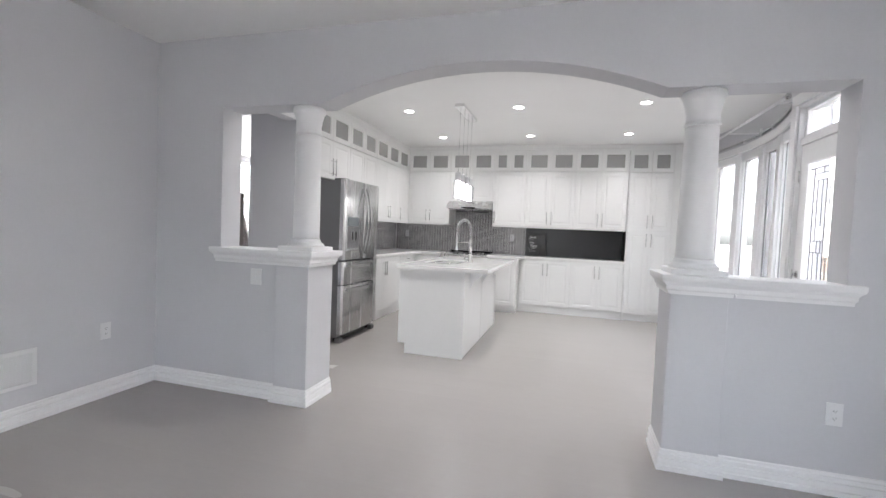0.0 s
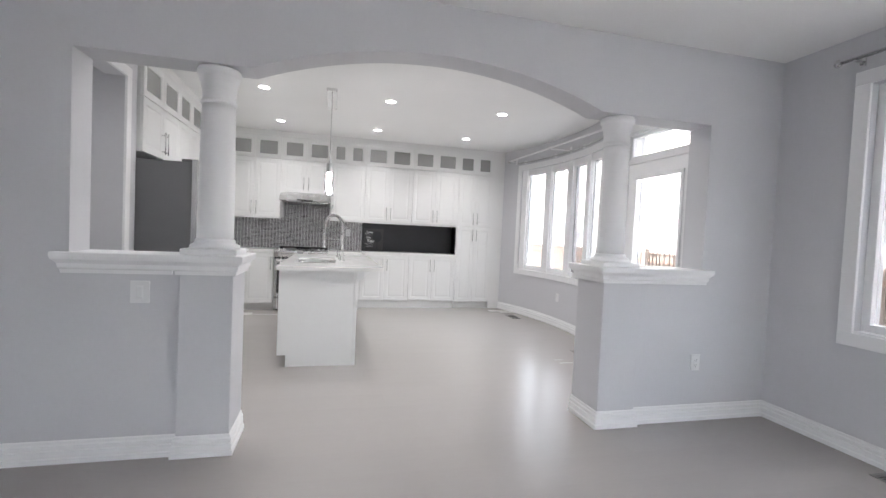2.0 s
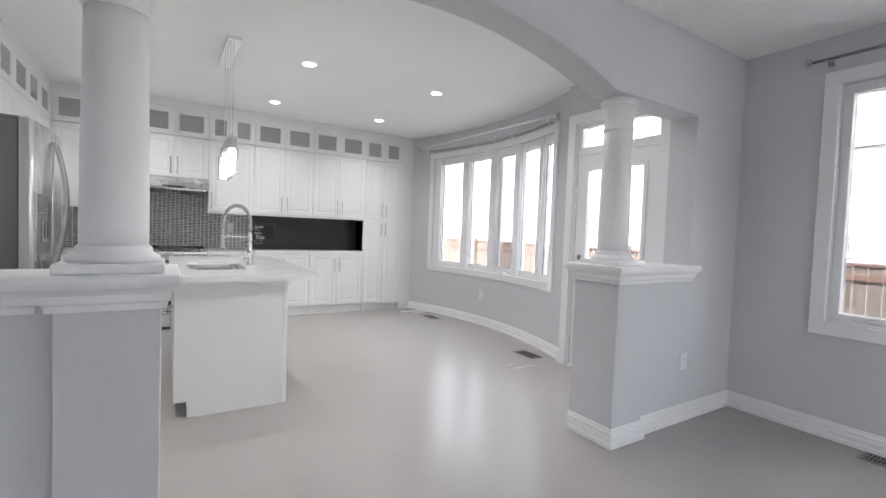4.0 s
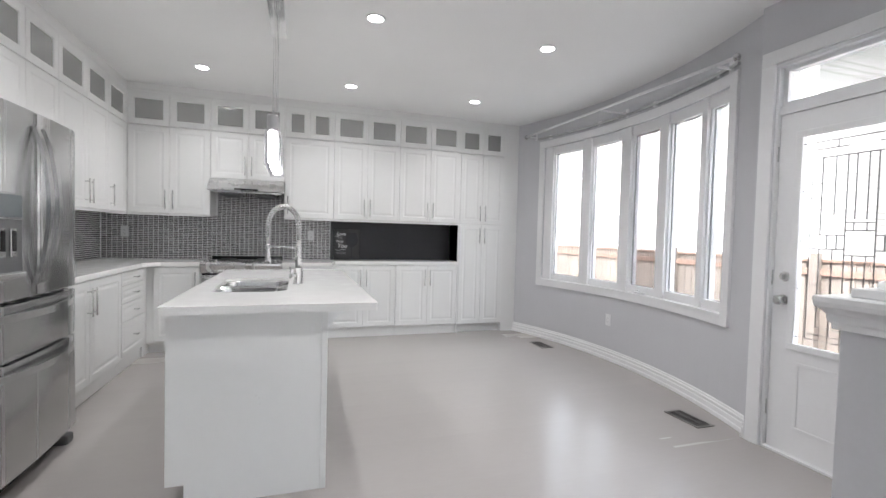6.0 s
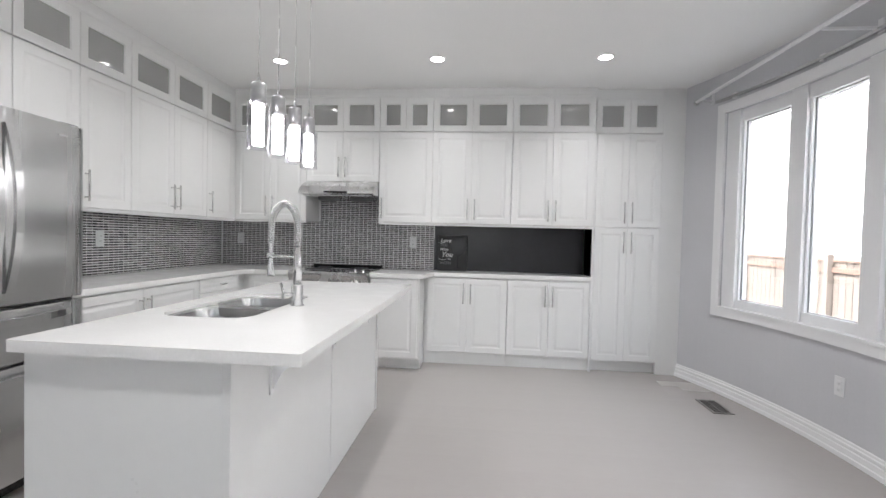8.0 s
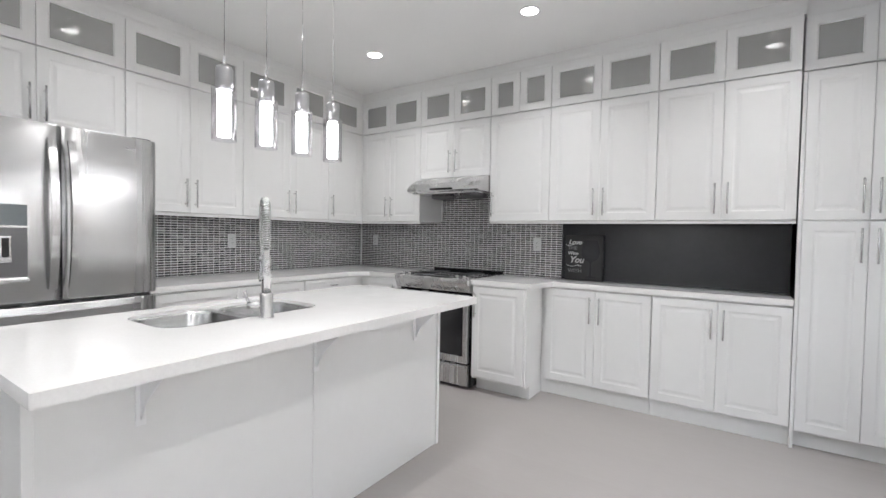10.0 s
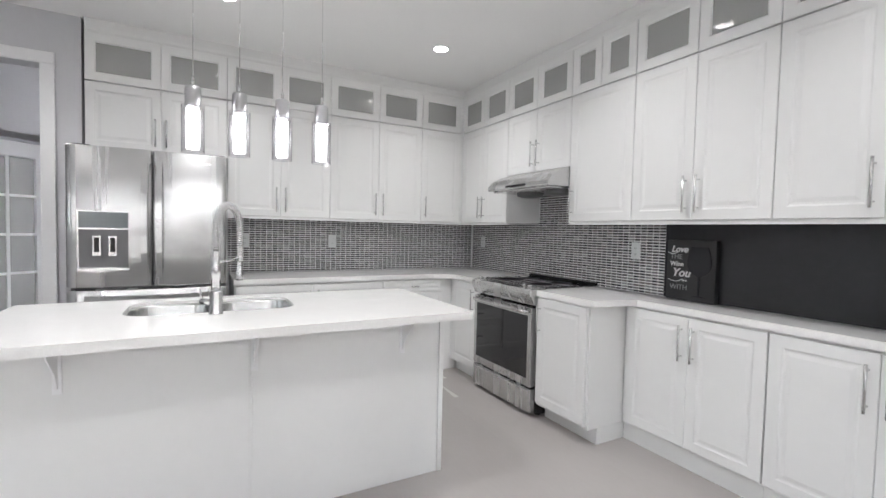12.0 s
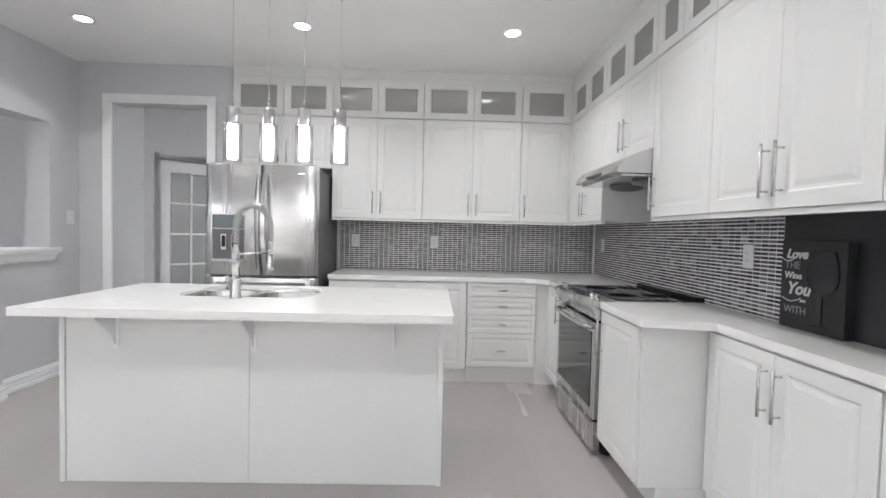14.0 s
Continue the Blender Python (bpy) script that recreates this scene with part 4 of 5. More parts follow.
# ---- range ----
R0, R1, RF = -2.083, -1.313, 6.965
rg = thing("range", "stainless steel slide-in range with a black glass cooktop", "range")
part("body", boxes((R0 + 0.004, RF + 0.04, 0.02, R1 - 0.004, 7.595, 0.90)), M_BLACK, rg)
part("cooktop", boxes((R0, RF + 0.02, 0.901, R1, 7.58, 0.922), bevel=0.004), M_STEEL, rg)
part("glass_top", boxes((R0 + 0.014, RF + 0.09, 0.9225, R1 - 0.014, 7.524, 0.928), bevel=0.0015), M_OVENGLASS, rg, "black glass cooktop")
part("rear_vent", boxes((R0 + 0.01, 7.525, 0.923, R1 - 0.01, 7.58, 0.948), bevel=0.004), M_BLACK, rg)
cp = bmesh.new()
extrude_outline(cp, [(RF + 0.02, 0.800), (RF - 0.012, 0.806), (RF - 0.050, 0.885), (RF - 0.049, 0.904), (RF - 0.032, 0.916), (RF + 0.085, 0.926), (RF + 0.085, 0.80)], "x", R0, R1)
part("control_panel", cp, M_STEEL, rg)
for kx in (R0 + 0.065, R0 + 0.135, R1 - 0.135, R1 - 0.065):
    kn = bmesh.new()
    d = Vector((0, -0.12, 0.99)).normalized()
    p = Vector((kx, RF + 0.002, 0.9185))
    tube(kn, p, p + d * 0.007, 0.02, 16)
    tube(kn, p + d * 0.007, p + d * 0.026, 0.0165, 16, 0.015)
    part("knob", kn, M_STEEL_H, rg)
for bx, by, r in ((R0 + 0.2, RF + 0.215, 0.105), (R0 + 0.2, RF + 0.42, 0.08), (R1 - 0.2, RF + 0.215, 0.09), (R1 - 0.2, RF + 0.42, 0.08)):
    part("burner_ring", lathe(bmesh.new(), bx, by, [(r - 0.003, 0.9282), (r - 0.003, 0.9286), (r, 0.9286), (r, 0.9282)], 32), M_DARKSIDE, rg, "thin grey heating ring mark")
tp = bmesh.new()
extrude_outline(tp, [(RF - 0.015, 0.9170), (RF + 0.05, 0.9228), (RF + 0.05, 0.9246), (RF - 0.015, 0.9190)], "x", R0 + 0.2, R1 - 0.2)
part("touch_panel", tp, M_OVENGLASS, rg, "dark glass touch control strip")
od = part("oven_door", boxes((R0 + 0.006, RF - 0.018, 0.215, R1 - 0.02, RF + 0.038, 0.785), bevel=0.006), M_STEEL, rg)
part("oven_window", boxes((R0 + 0.05, RF - 0.0215, 0.275, R1 - 0.064, RF - 0.017, 0.725), bevel=0.002), M_OVENGLASS, od, "dark glass oven window")
hb = bmesh.new()
pipe(hb, [(R0 + 0.05, RF - 0.018, 0.757), (R0 + 0.052, RF - 0.05, 0.759), (R0 + 0.09, RF - 0.066, 0.760), ((R0 + R1) / 2, RF - 0.070, 0.760), (R1 - 0.09, RF - 0.066, 0.760), (R1 - 0.052, RF - 0.05, 0.759), (R1 - 0.05, RF - 0.018, 0.757)], 0.013)
part("oven_handle", hb, M_STEEL_H, od)
dr = part("warming_drawer", boxes((R0 + 0.006, RF - 0.016, 0.03, R1 - 0.02, RF + 0.038, 0.203), bevel=0.006), M_STEEL, rg)
part("drawer_lip", boxes((R0 + 0.03, RF - 0.028, 0.178, R1 - 0.03, RF - 0.0155, 0.196), bevel=0.004), M_STEEL_H, dr)
for fx in (R0 + 0.05, R1 - 0.05):
    for fy in (RF + 0.09, 7.5):
        part("foot", tube(bmesh.new(), (fx, fy, 0), (fx, fy, 0.021), 0.02, 12), M_BLACK, rg)

# ---- range hood ----
hd = thing("range_hood", "stainless steel under-cabinet range hood", "range hood")
H0, H1 = -2.043, -1.305
hp = bmesh.new()
extrude_outline(hp, [(KIT_BACK - 0.004, 1.798), (UP_B - 0.022, 1.798), (7.16, 1.775), (7.08, 1.735), (7.035, 1.690), (7.028, 1.665), (7.04, 1.655), (KIT_BACK - 0.004, 1.655)], "x", H0, H1)
part("canopy", hp, M_STEEL, hd)
part("under_panel", boxes((H0 + 0.03, 7.07, 1.640, H1 - 0.03, 7.55, 1.6545), bevel=0.003), M_STEEL_H, hd)
for hx in (H0 + 0.20, H1 - 0.20):
    part("fan_grille", lathe(bmesh.new(), hx, 7.32, [(0.11, 1.640), (0.105, 1.618), (0.06, 1.606), (0.02, 1.604)], 24), M_DARKSIDE, hd)
part("control_strip", boxes((-1.79, 7.024, 1.668, -1.56, 7.034, 1.684), bevel=0.002), M_BLACK, hd)

# ---- fridge ----
F0, F1, FX = 4.182, 5.07, -2.35
fr = thing("fridge", "stainless steel french-door fridge with two bottom drawers and an ice dispenser", "fridge")
part("cabinet", boxes((KIT_L + 0.03, F0 + 0.01, 0.06, FX - 0.075, F1 - 0.01, 1.775), bevel=0.004), M_DARKSIDE, fr)
part("hinge_cover", boxes((FX - 0.16, F0 + 0.02, 1.776, FX - 0.03, F0 + 0.12, 1.800), bevel=0.008), M_DARKSIDE, fr)
part("hinge_cover", boxes((FX - 0.16, F1 - 0.12, 1.776, FX - 0.03, F1 - 0.02, 1.800), bevel=0.008), M_DARKSIDE, fr)
FM = (F0 + F1) / 2


def bowed(y0, y1, z0, z1, deep=0.07):
    """A fridge door front, gently bowed about the middle of the fridge."""
    n = 10
    front = []
    for k in range(n + 1):
        y = y0 + (y1 - y0) * k / n
        u = (y - FM) / (F1 - F0) * 2
        x = FX - 0.022 * u * u
        if k in (0, n):
            x -= 0.006
        front.append((x, y))
    outline = front + [(FX - deep, y1), (FX - deep, y0)]
    bm = extrude_outline(bmesh.new(), outline, "z", z0, z1)
    edges = [e for e in bm.edges if abs(e.verts[0].co.z - e.verts[1].co.z) < 1e-5 and max(e.verts[0].co.x, e.verts[1].co.x) > FX - 0.05]
    bmesh.ops.bevel(bm, geom=edges, offset=0.005, segments=2, profile=0.5, affect="EDGES")
    for f in bm.faces:
        f.smooth = abs(f.normal.z) < 0.3 and f.normal.x > 0.5
    return bm


d1 = part("door", bowed(F0, FM - 0.003, 0.912, 1.792), M_STEEL, fr)
d2 = part("door", bowed(FM + 0.003, F1, 0.912, 1.792), M_STEEL, fr)
w1 = part("drawer", bowed(F0, F1, 0.642, 0.893), M_STEEL, fr)
w2 = part("drawer", bowed(F0, F1, 0.10, 0.630), M_STEEL, fr)


def curved_pull(bm, a, b, out, width=0.016, thick=0.009):
    """A flat bowed pull from a to b, standing off towards +x."""
    a, b = Vector(a), Vector(b)
    n = 14
    rows = []
    d = (b - a).normalized()
    side = d.cross(Vector((1, 0, 0))).normalized()
    for k in range(n + 1):
        t = k / n
        p = a.lerp(b, t) + Vector((0.006 + out * math.sin(math.pi * t) ** 0.8, 0, 0))
        rows.append([bm.verts.new(p + side * width * i + Vector((thick * j, 0, 0))) for i, j in ((-1, -1), (1, -1), (1, 1), (-1, 1))])
    for p, q in zip(rows, rows[1:]):
        for k in range(4):
            bm.faces.new((p[k], p[(k + 1) % 4], q[(k + 1) % 4], q[k]))
    bm.faces.new(rows[0])
    bm.faces.new(rows[-1][::-1])
    bmesh.ops.recalc_face_normals(bm, faces=bm.faces[:])
    return bm


part("handle", curved_pull(bmesh.new(), (FX + 0.002, FM - 0.04, 0.97), (FX + 0.002, FM - 0.04, 1.72), 0.058), M_STEEL_H, d1)
part("handle", curved_pull(bmesh.new(), (FX + 0.002, FM + 0.04, 0.97), (FX + 0.002, FM + 0.04, 1.72), 0.058), M_STEEL_H, d2)
part("handle", curved_pull(bmesh.new(), (FX - 0.014, F0 + 0.09, 0.845), (FX - 0.014, F1 - 0.09, 0.845), 0.066), M_STEEL_H, w1)
part("handle", curved_pull(bmesh.new(), (FX - 0.014, F0 + 0.09, 0.585), (FX - 0.014, F1 - 0.09, 0.585), 0.066), M_STEEL_H, w2)
DX = FX - 0.012
disp = part("dispenser", boxes((DX - 0.02, F0 + 0.055, 1.005, DX + 0.008, F0 + 0.325, 1.395), bevel=0.004), M_STEEL_H, d1, "ice and water dispenser")
part("display", boxes((DX + 0.0085, F0 + 0.065, 1.285, DX + 0.012, F0 + 0.315, 1.385), bevel=0.001), material("grey_display", (0.17, 0.19, 0.20), 0.2, grain=0.03, scale=40), disp, "grey control display")
part("recess", boxes((DX + 0.0085, F0 + 0.065, 1.04, DX + 0.0105, F0 + 0.315, 1.275)), M_DARKSIDE, disp, "dark dispenser bay")
part("drip_tray", boxes((DX + 0.0085, F0 + 0.06, 1.015, DX + 0.026, F0 + 0.32, 1.038), bevel=0.004), M_STEEL_H, disp)
for yy in (F0 + 0.155, F0 + 0.235):
    part("paddle", boxes((DX + 0.011, yy - 0.022, 1.11, DX + 0.02, yy + 0.022, 1.235), bevel=0.003), M_STEEL_H, disp)
    part("paddle_face", boxes((DX + 0.0205, yy - 0.013, 1.135, DX + 0.0225, yy + 0.013, 1.225)), M_BLACK, disp)
part("emblem", boxes((FX - 0.018, F1 - 0.155, 1.722, FX - 0.0075, F1 - 0.105, 1.736), bevel=0.003), M_CHROME, d2)
part("base_grille", boxes((FX - 0.12, F0 + 0.02, 0.02, FX - 0.08, F1 - 0.02, 0.09)), M_BLACK, fr)
for yy in (F0 + 0.05, F1 - 0.05):
    part("foot", boxes((FX - 0.10, yy - 0.04, 0.0, FX - 0.03, yy + 0.04, 0.055), bevel=0.012), M_DARKSIDE, fr)
for yy in (F0 + 0.08, F1 - 0.08):
    part("wheel", tube(bmesh.new(), (-3.0, yy - 0.01, 0.031), (-3.0, yy + 0.01, 0.031), 0.03, 14), M_BLACK, fr)

# ---- island ----
I0, I1, J0, J1 = -1.72, -0.77, 4.13, 6.10
isl = thing("island", "white kitchen island with an overhanging breakfast side on brackets", "island")
part("body", boxes((-1.675, J0 + 0.06, 0.105, -1.032, J1 - 0.06, CB - 0.25)), M_CAB, isl)
part("toe_kick", boxes((-1.615, J0 + 0.06, 0.0, -1.032, J1 - 0.06, 0.104)), M_CAB, isl)
ends = []
for ya, yb in ((J0 + 0.038, J0 + 0.059), (J1 - 0.059, J1 - 0.038)):
    e = bmesh.new()
    extrude_outline(e, [(-1.695, 0.105), (-1.62, 0.105), (-1.62, 0.0), (-1.033, 0.0), (-1.033, CB), (-1.695, CB)], "y", ya, yb)
    part("end_panel", e, M_CAB, isl)
part("corner_post", boxes((-1.0325, J0 + 0.036, 0, -1.004, J0 + 0.062, CB), bevel=0.002), M_CAB, isl)
part("corner_post", boxes((-1.0325, J1 - 0.062, 0, -1.004, J1 - 0.036, CB), bevel=0.002), M_CAB, isl)
ym = 5.10
part("back_panel", boxes((-1.0315, J0 + 0.0625, 0.0, -1.013, ym - 0.006, CB), bevel=0.0015), M_CAB, isl)
part("back_panel", boxes((-1.0315, ym + 0.006, 0.0, -1.013, J1 - 0.0625, CB), bevel=0.0015), M_CAB, isl)
part("cover_strip", boxes((-1.0314, ym - 0.0055, 0.0, -1.017, ym + 0.0055, CB)), M_CAB, isl)
for a, b, s in ((J0 + 0.07, J0 + 0.52, "r"), (J0 + 0.52, J0 + 0.97, "l"), (J0 + 0.97, J0 + 1.42, "r"), (J0 + 1.42, J1 - 0.07, "l")):
    dm = panel_door(b - a - 0.004, CB - 0.13 - 0.012)
    dd = same_part("door", mesh_of("door", dm, M_CAB), isl, pose(-1.676, b - 0.002, 0.125, 0, 0, -90))
    same_part("handle", HANDLE, dd, pose((b - a) - 0.04 if s == "l" else 0.036, -0.021, 0.6))
part("side_rail", boxes((-1.675, J0 + 0.06, CB - 0.25, -1.655, J1 - 0.06, CB), (-1.05, J0 + 0.06, CB - 0.25, -1.032, J1 - 0.06, CB)), M_CAB, isl)
for by in (4.44, 5.115, 5.82):
    br = bmesh.new()
    box(br, -1.0125, by - 0.014, CB - 0.20, -1.006, by + 0.014, CB - 0.002)
    box(br, -1.006, by - 0.014, CB - 0.010, -0.85, by + 0.014, CB - 0.003)
    extrude_outline(br, [(-1.006, CB - 0.011), (-0.865, CB - 0.011), (-0.87, CB - 0.03), (-0.97, CB - 0.12), (-1.0, CB - 0.18), (-1.006, CB - 0.18)], "y", by - 0.0025, by + 0.0025)
    part("bracket", br, M_TRIM, isl, "white metal counter bracket")

# counter with a cut-out for the sink
SX0, SX1, SY0, SY1 = -1.605, -1.205, 4.60, 5.33


def rounded(x0, y0, x1, y1, r, n=6):
    pts = []
    for cx0, cy0, a0 in ((x1 - r, y1 - r, 0), (x0 + r, y1 - r, 90), (x0 + r, y0 + r, 180), (x1 - r, y0 + r, 270)):
        for k in range(n + 1):
            a = radians(a0 + 90 * k / n)
            pts.append((cx0 + r * math.cos(a), cy0 + r * math.sin(a)))
    return pts


def slab_with_hole(outer, hole, z0, z1):
    bm = bmesh.new()
    for z in (z0, z1):
        edges = []
        for ring in (outer, hole):
            vs = [bm.verts.new((x, y, z)) for x, y in ring]
            edges += [bm.edges.new((vs[k], vs[(k + 1) % len(vs)])) for k in range(len(vs))]
        bmesh.ops.triangle_fill(bm, use_beauty=True, use_dissolve=False, edges=edges)
    bm.verts.ensure_lookup_table()
    n1, n2 = len(outer), len(hole)
    base = n1 + n2
    for start, n in ((0, n1), (n1, n2)):
        for k in range(n):
            a, b = start + k, start + (k + 1) % n
            bm.faces.new((bm.verts[a], bm.verts[b], bm.verts[base + b], bm.verts[base + a]))
    bmesh.ops.recalc_face_normals(bm, faces=bm.faces[:])
    return bm


hole = rounded(SX0, SY0, SX1, SY1, 0.10)
solid("island_worktop", slab_with_hole(rounded(I0, J0, I1, J1, 0.008, 3), hole, CB, CT), M_QUARTZ, "thick white quartz island worktop with a sink cut-out", "worktop")
snk = thing("sink", "stainless steel undermount double-bowl sink in the island", "sink")
SM = (SY0 + SY1) / 2


RIM = CT - 0.014


def bowl(x0, y0, x1, y1, depth, r):
    bm = bmesh.new()
    rings = []
    for inset, z in ((-0.006, RIM - 0.001), (0.0, RIM), (0.003, RIM - 0.012), (0.012, CB - depth + 0.03), (0.028, CB - depth + 0.008), (0.06, CB - depth)):
        ring = rounded(x0 + inset, y0 + inset, x1 - inset, y1 - inset, max(0.02, r - inset * 0.5), 6)
        rings.append([bm.verts.new((x, y, z)) for x, y in ring])
    for a, b in zip(rings, rings[1:]):
        for k in range(len(a)):
            f = bm.faces.new((a[k], a[(k + 1) % len(a)], b[(k + 1) % len(a)], b[k]))
            f.smooth = True
    bm.faces.new(rings[-1])
    bmesh.ops.recalc_face_normals(bm, faces=bm.faces[:])
    bmesh.ops.reverse_faces(bm, faces=bm.faces[:]) if bm.faces[len(bm.faces) - 1].normal.z < 0 else None
    return bm


part("bowl", bowl(SX0 + 0.002, SY0 + 0.002, SX1 - 0.002, SM - 0.014, 0.20, 0.10), M_SINK, snk)
part("bowl", bowl(SX0 + 0.002, SM + 0.014, SX1 - 0.002, SY1 - 0.002, 0.18, 0.10), M_SINK, snk)
part("divider", boxes((SX0 + 0.002, SM - 0.022, CB - 0.03, SX1 - 0.002, SM + 0.022, RIM + 0.001), bevel=0.008), M_SINK, snk)
for yy, zz in ((SY0 + 0.18, 0.20), (SY1 - 0.18, 0.18)):
    part("drain", lathe(bmesh.new(), (SX0 + SX1) / 2, yy, [(0.045, CB - zz + 0.001), (0.045, CB - zz + 0.004), (0.036, CB - zz + 0.005), (0.03, CB - zz + 0.002)], 20), M_CHROME, snk)

# spring faucet
FXY = Vector((-1.145, 4.965, CT))
fa = thing("faucet", "satin nickel spring-neck kitchen faucet with a pull-down spray", "faucet")
way = Vector((-0.865, 0.5, 0)).normalized()
part("base_ring", lathe(bmesh.new(), FXY.x, FXY.y, [(0.032, CT), (0.032, CT + 0.006), (0.027, CT + 0.010), (0.027, CT + 0.10), (0.021, CT + 0.106)], 20), M_FAUCET, fa)
part("column", lathe(bmesh.new(), FXY.x, FXY.y, [(0.0195, CT + 0.106), (0.0195, CT + 0.255), (0.013, CT + 0.262), (0.011, CT + 0.30)], 18), M_FAUCET, fa)
lv = bmesh.new()
side = Vector((-0.6, -0.8, 0)).normalized()
tube(lv, FXY + Vector((0, 0, 0.055)), FXY + side * 0.075 + Vector((0, 0, 0.055)), 0.014, 12)
tube(lv, FXY + side * 0.065 + Vector((0, 0, 0.055)), FXY + side * 0.085 + Vector((0, 0, 0.115)), 0.006, 10)
part("lever", lv, M_FAUCET, fa)
RAD = 0.11
line = [FXY + Vector((0, 0, z)) for z in (0.29, 0.32, 0.35, 0.375)]
for k in range(1, 17):
    a = math.pi * k / 16
    line.append(FXY + way * (RAD - RAD * math.cos(a)) + Vector((0, 0, 0.375 + RAD * 1.1 * math.sin(a))))
line += [FXY + way * (2 * RAD) + Vector((0, 0, z)) for z in (0.36, 0.33, 0.30)]
part("hose", pipe(bmesh.new(), line, 0.008, 8), M_FAUCET, fa)
coil = []
seg = [0.0]
for p, q in zip(line, line[1:]):
    seg.append(seg[-1] + (q - p).length)
TURNS, STEPS = 54, 54 * 8
for k in range(STEPS + 1):
    s = seg[-1] * k / STEPS
    i = max(0, min(len(line) - 2, next((j for j, v in enumerate(seg) if v > s), len(seg) - 1) - 1))
    t = (s - seg[i]) / max(1e-6, seg[i + 1] - seg[i])
    p = line[i].lerp(line[i + 1], t)
    d = (line[i + 1] - line[i]).normalized()
    cross = way.cross(Vector((0, 0, 1))).normalized()
    other = d.cross(cross)
    a = 2 * math.pi * TURNS * k / STEPS
    coil.append(p + 0.0155 * (cross * math.cos(a) + other * math.sin(a)))
part("spring", pipe(bmesh.new(), coil, 0.0034, 5), M_FAUCET, fa, "satin coil spring")
tip = FXY + way * (2 * RAD)
part("spray_head", lathe(bmesh.new(), tip.x, tip.y, [(0.016, CT + 0.13), (0.019, CT + 0.14), (0.019, CT + 0.17), (0.014, CT + 0.19), (0.013, CT + 0.295), (0.016, CT + 0.302)], 16), M_FAUCET, fa)
part("support_arm", tube(tube(bmesh.new(), FXY + Vector((0, 0, 0.235)), tip + Vector((0, 0, 0.235)), 0.006, 10), tip + Vector((0, 0, 0.222)), tip + Vector((0, 0, 0.248)), 0.020, 16), M_FAUCET, fa)

# ---- pendant lamp of four tubes ----
pd = thing("pendant_lamp", "four glowing glass tube pendants under a chrome canopy", "pendant lamp")
PX = -1.305
part("canopy", boxes((PX - 0.055, 4.80, KITCHEN_TOP - 0.035, PX + 0.055, 5.53, KITCHEN_TOP), bevel=0.006), M_CHROME, pd)
for k in range(4):
    py = 4.872 + k * 0.197
    part("cable", tube(bmesh.new(), (PX, py, 1.99), (PX, py, KITCHEN_TOP - 0.035), 0.0022, 6), M_CHROME, pd)
    part("stem", lathe(bmesh.new(), PX, py, [(0.006, 1.955), (0.007, 1.985), (0.004, 2.0)], 12), M_CHROME, pd)
    part("socket", lathe(bmesh.new(), PX, py, [(0.034, 1.858), (0.034, 1.945), (0.030, 1.955), (0.008, 1.958)], 24), M_NICKEL, pd)
    part("light_tube", lathe(bmesh.new(), PX, py, [(0.018, 1.672), (0.024, 1.668), (0.027, 1.676), (0.027, 1.850), (0.020, 1.857)], 24), M_TUBE, pd, "glowing white light tube")
    sh = bmesh.new()
    n = 28
    rings = []
    for r, z in ((0.047, 1.866), (0.049, 1.866), (0.049, 1.652), (0.047, 1.652)):
        rings.append([sh.verts.new((PX + r * math.cos(2 * math.pi * q / n), py + r * math.sin(2 * math.pi * q / n), z)) for q in range(n)])
    for a, b in zip(rings, rings[1:] + rings[:1]):
        for q in range(n):
            f = sh.faces.new((a[q], a[(q + 1) % n], b[(q + 1) % n], b[q]))
            f.smooth = True
    bmesh.ops.recalc_face_normals(sh, faces=sh.faces[:])
    s = part("glass_shade", sh, M_SLEEVE, pd, "clear glass sleeve")
    s.visible_shadow = False

# ---- recessed lamps ----
first = None
for ly in (3.52, 5.04, 6.53):
    for lx in (-2.0, -0.668, 0.668):
        if first is None:
            first = thing("downlight", "round white recessed ceiling lamp, lit", "ceiling lamp", "recessed kitchen lamps", pose(lx, ly, KITCHEN_TOP))
            part("trim_ring", lathe(bmesh.new(), 0, 0, [(0.068, 0.0), (0.068, -0.004), (0.054, -0.007), (0.052, -0.004), (0.052, 0.0)], 28), M_TRIM, first)
            part("lens", lathe(bmesh.new(), 0, 0, [(0.0515, -0.006), (0.0515, -0.0035), (0.01, -0.0034)], 28), M_LAMPGLOW, first, "glowing lamp lens")
        else:
            copy_thing(first, pose(lx, ly, KITCHEN_TOP))
        lamp("downlight_lamp", "AREA", pose(lx, ly, KITCHEN_TOP - 0.012), 0.355, (1.0, 0.98, 0.955), disk=0.1, spread=radians(128))

# ---- outlets, switches, vents ----


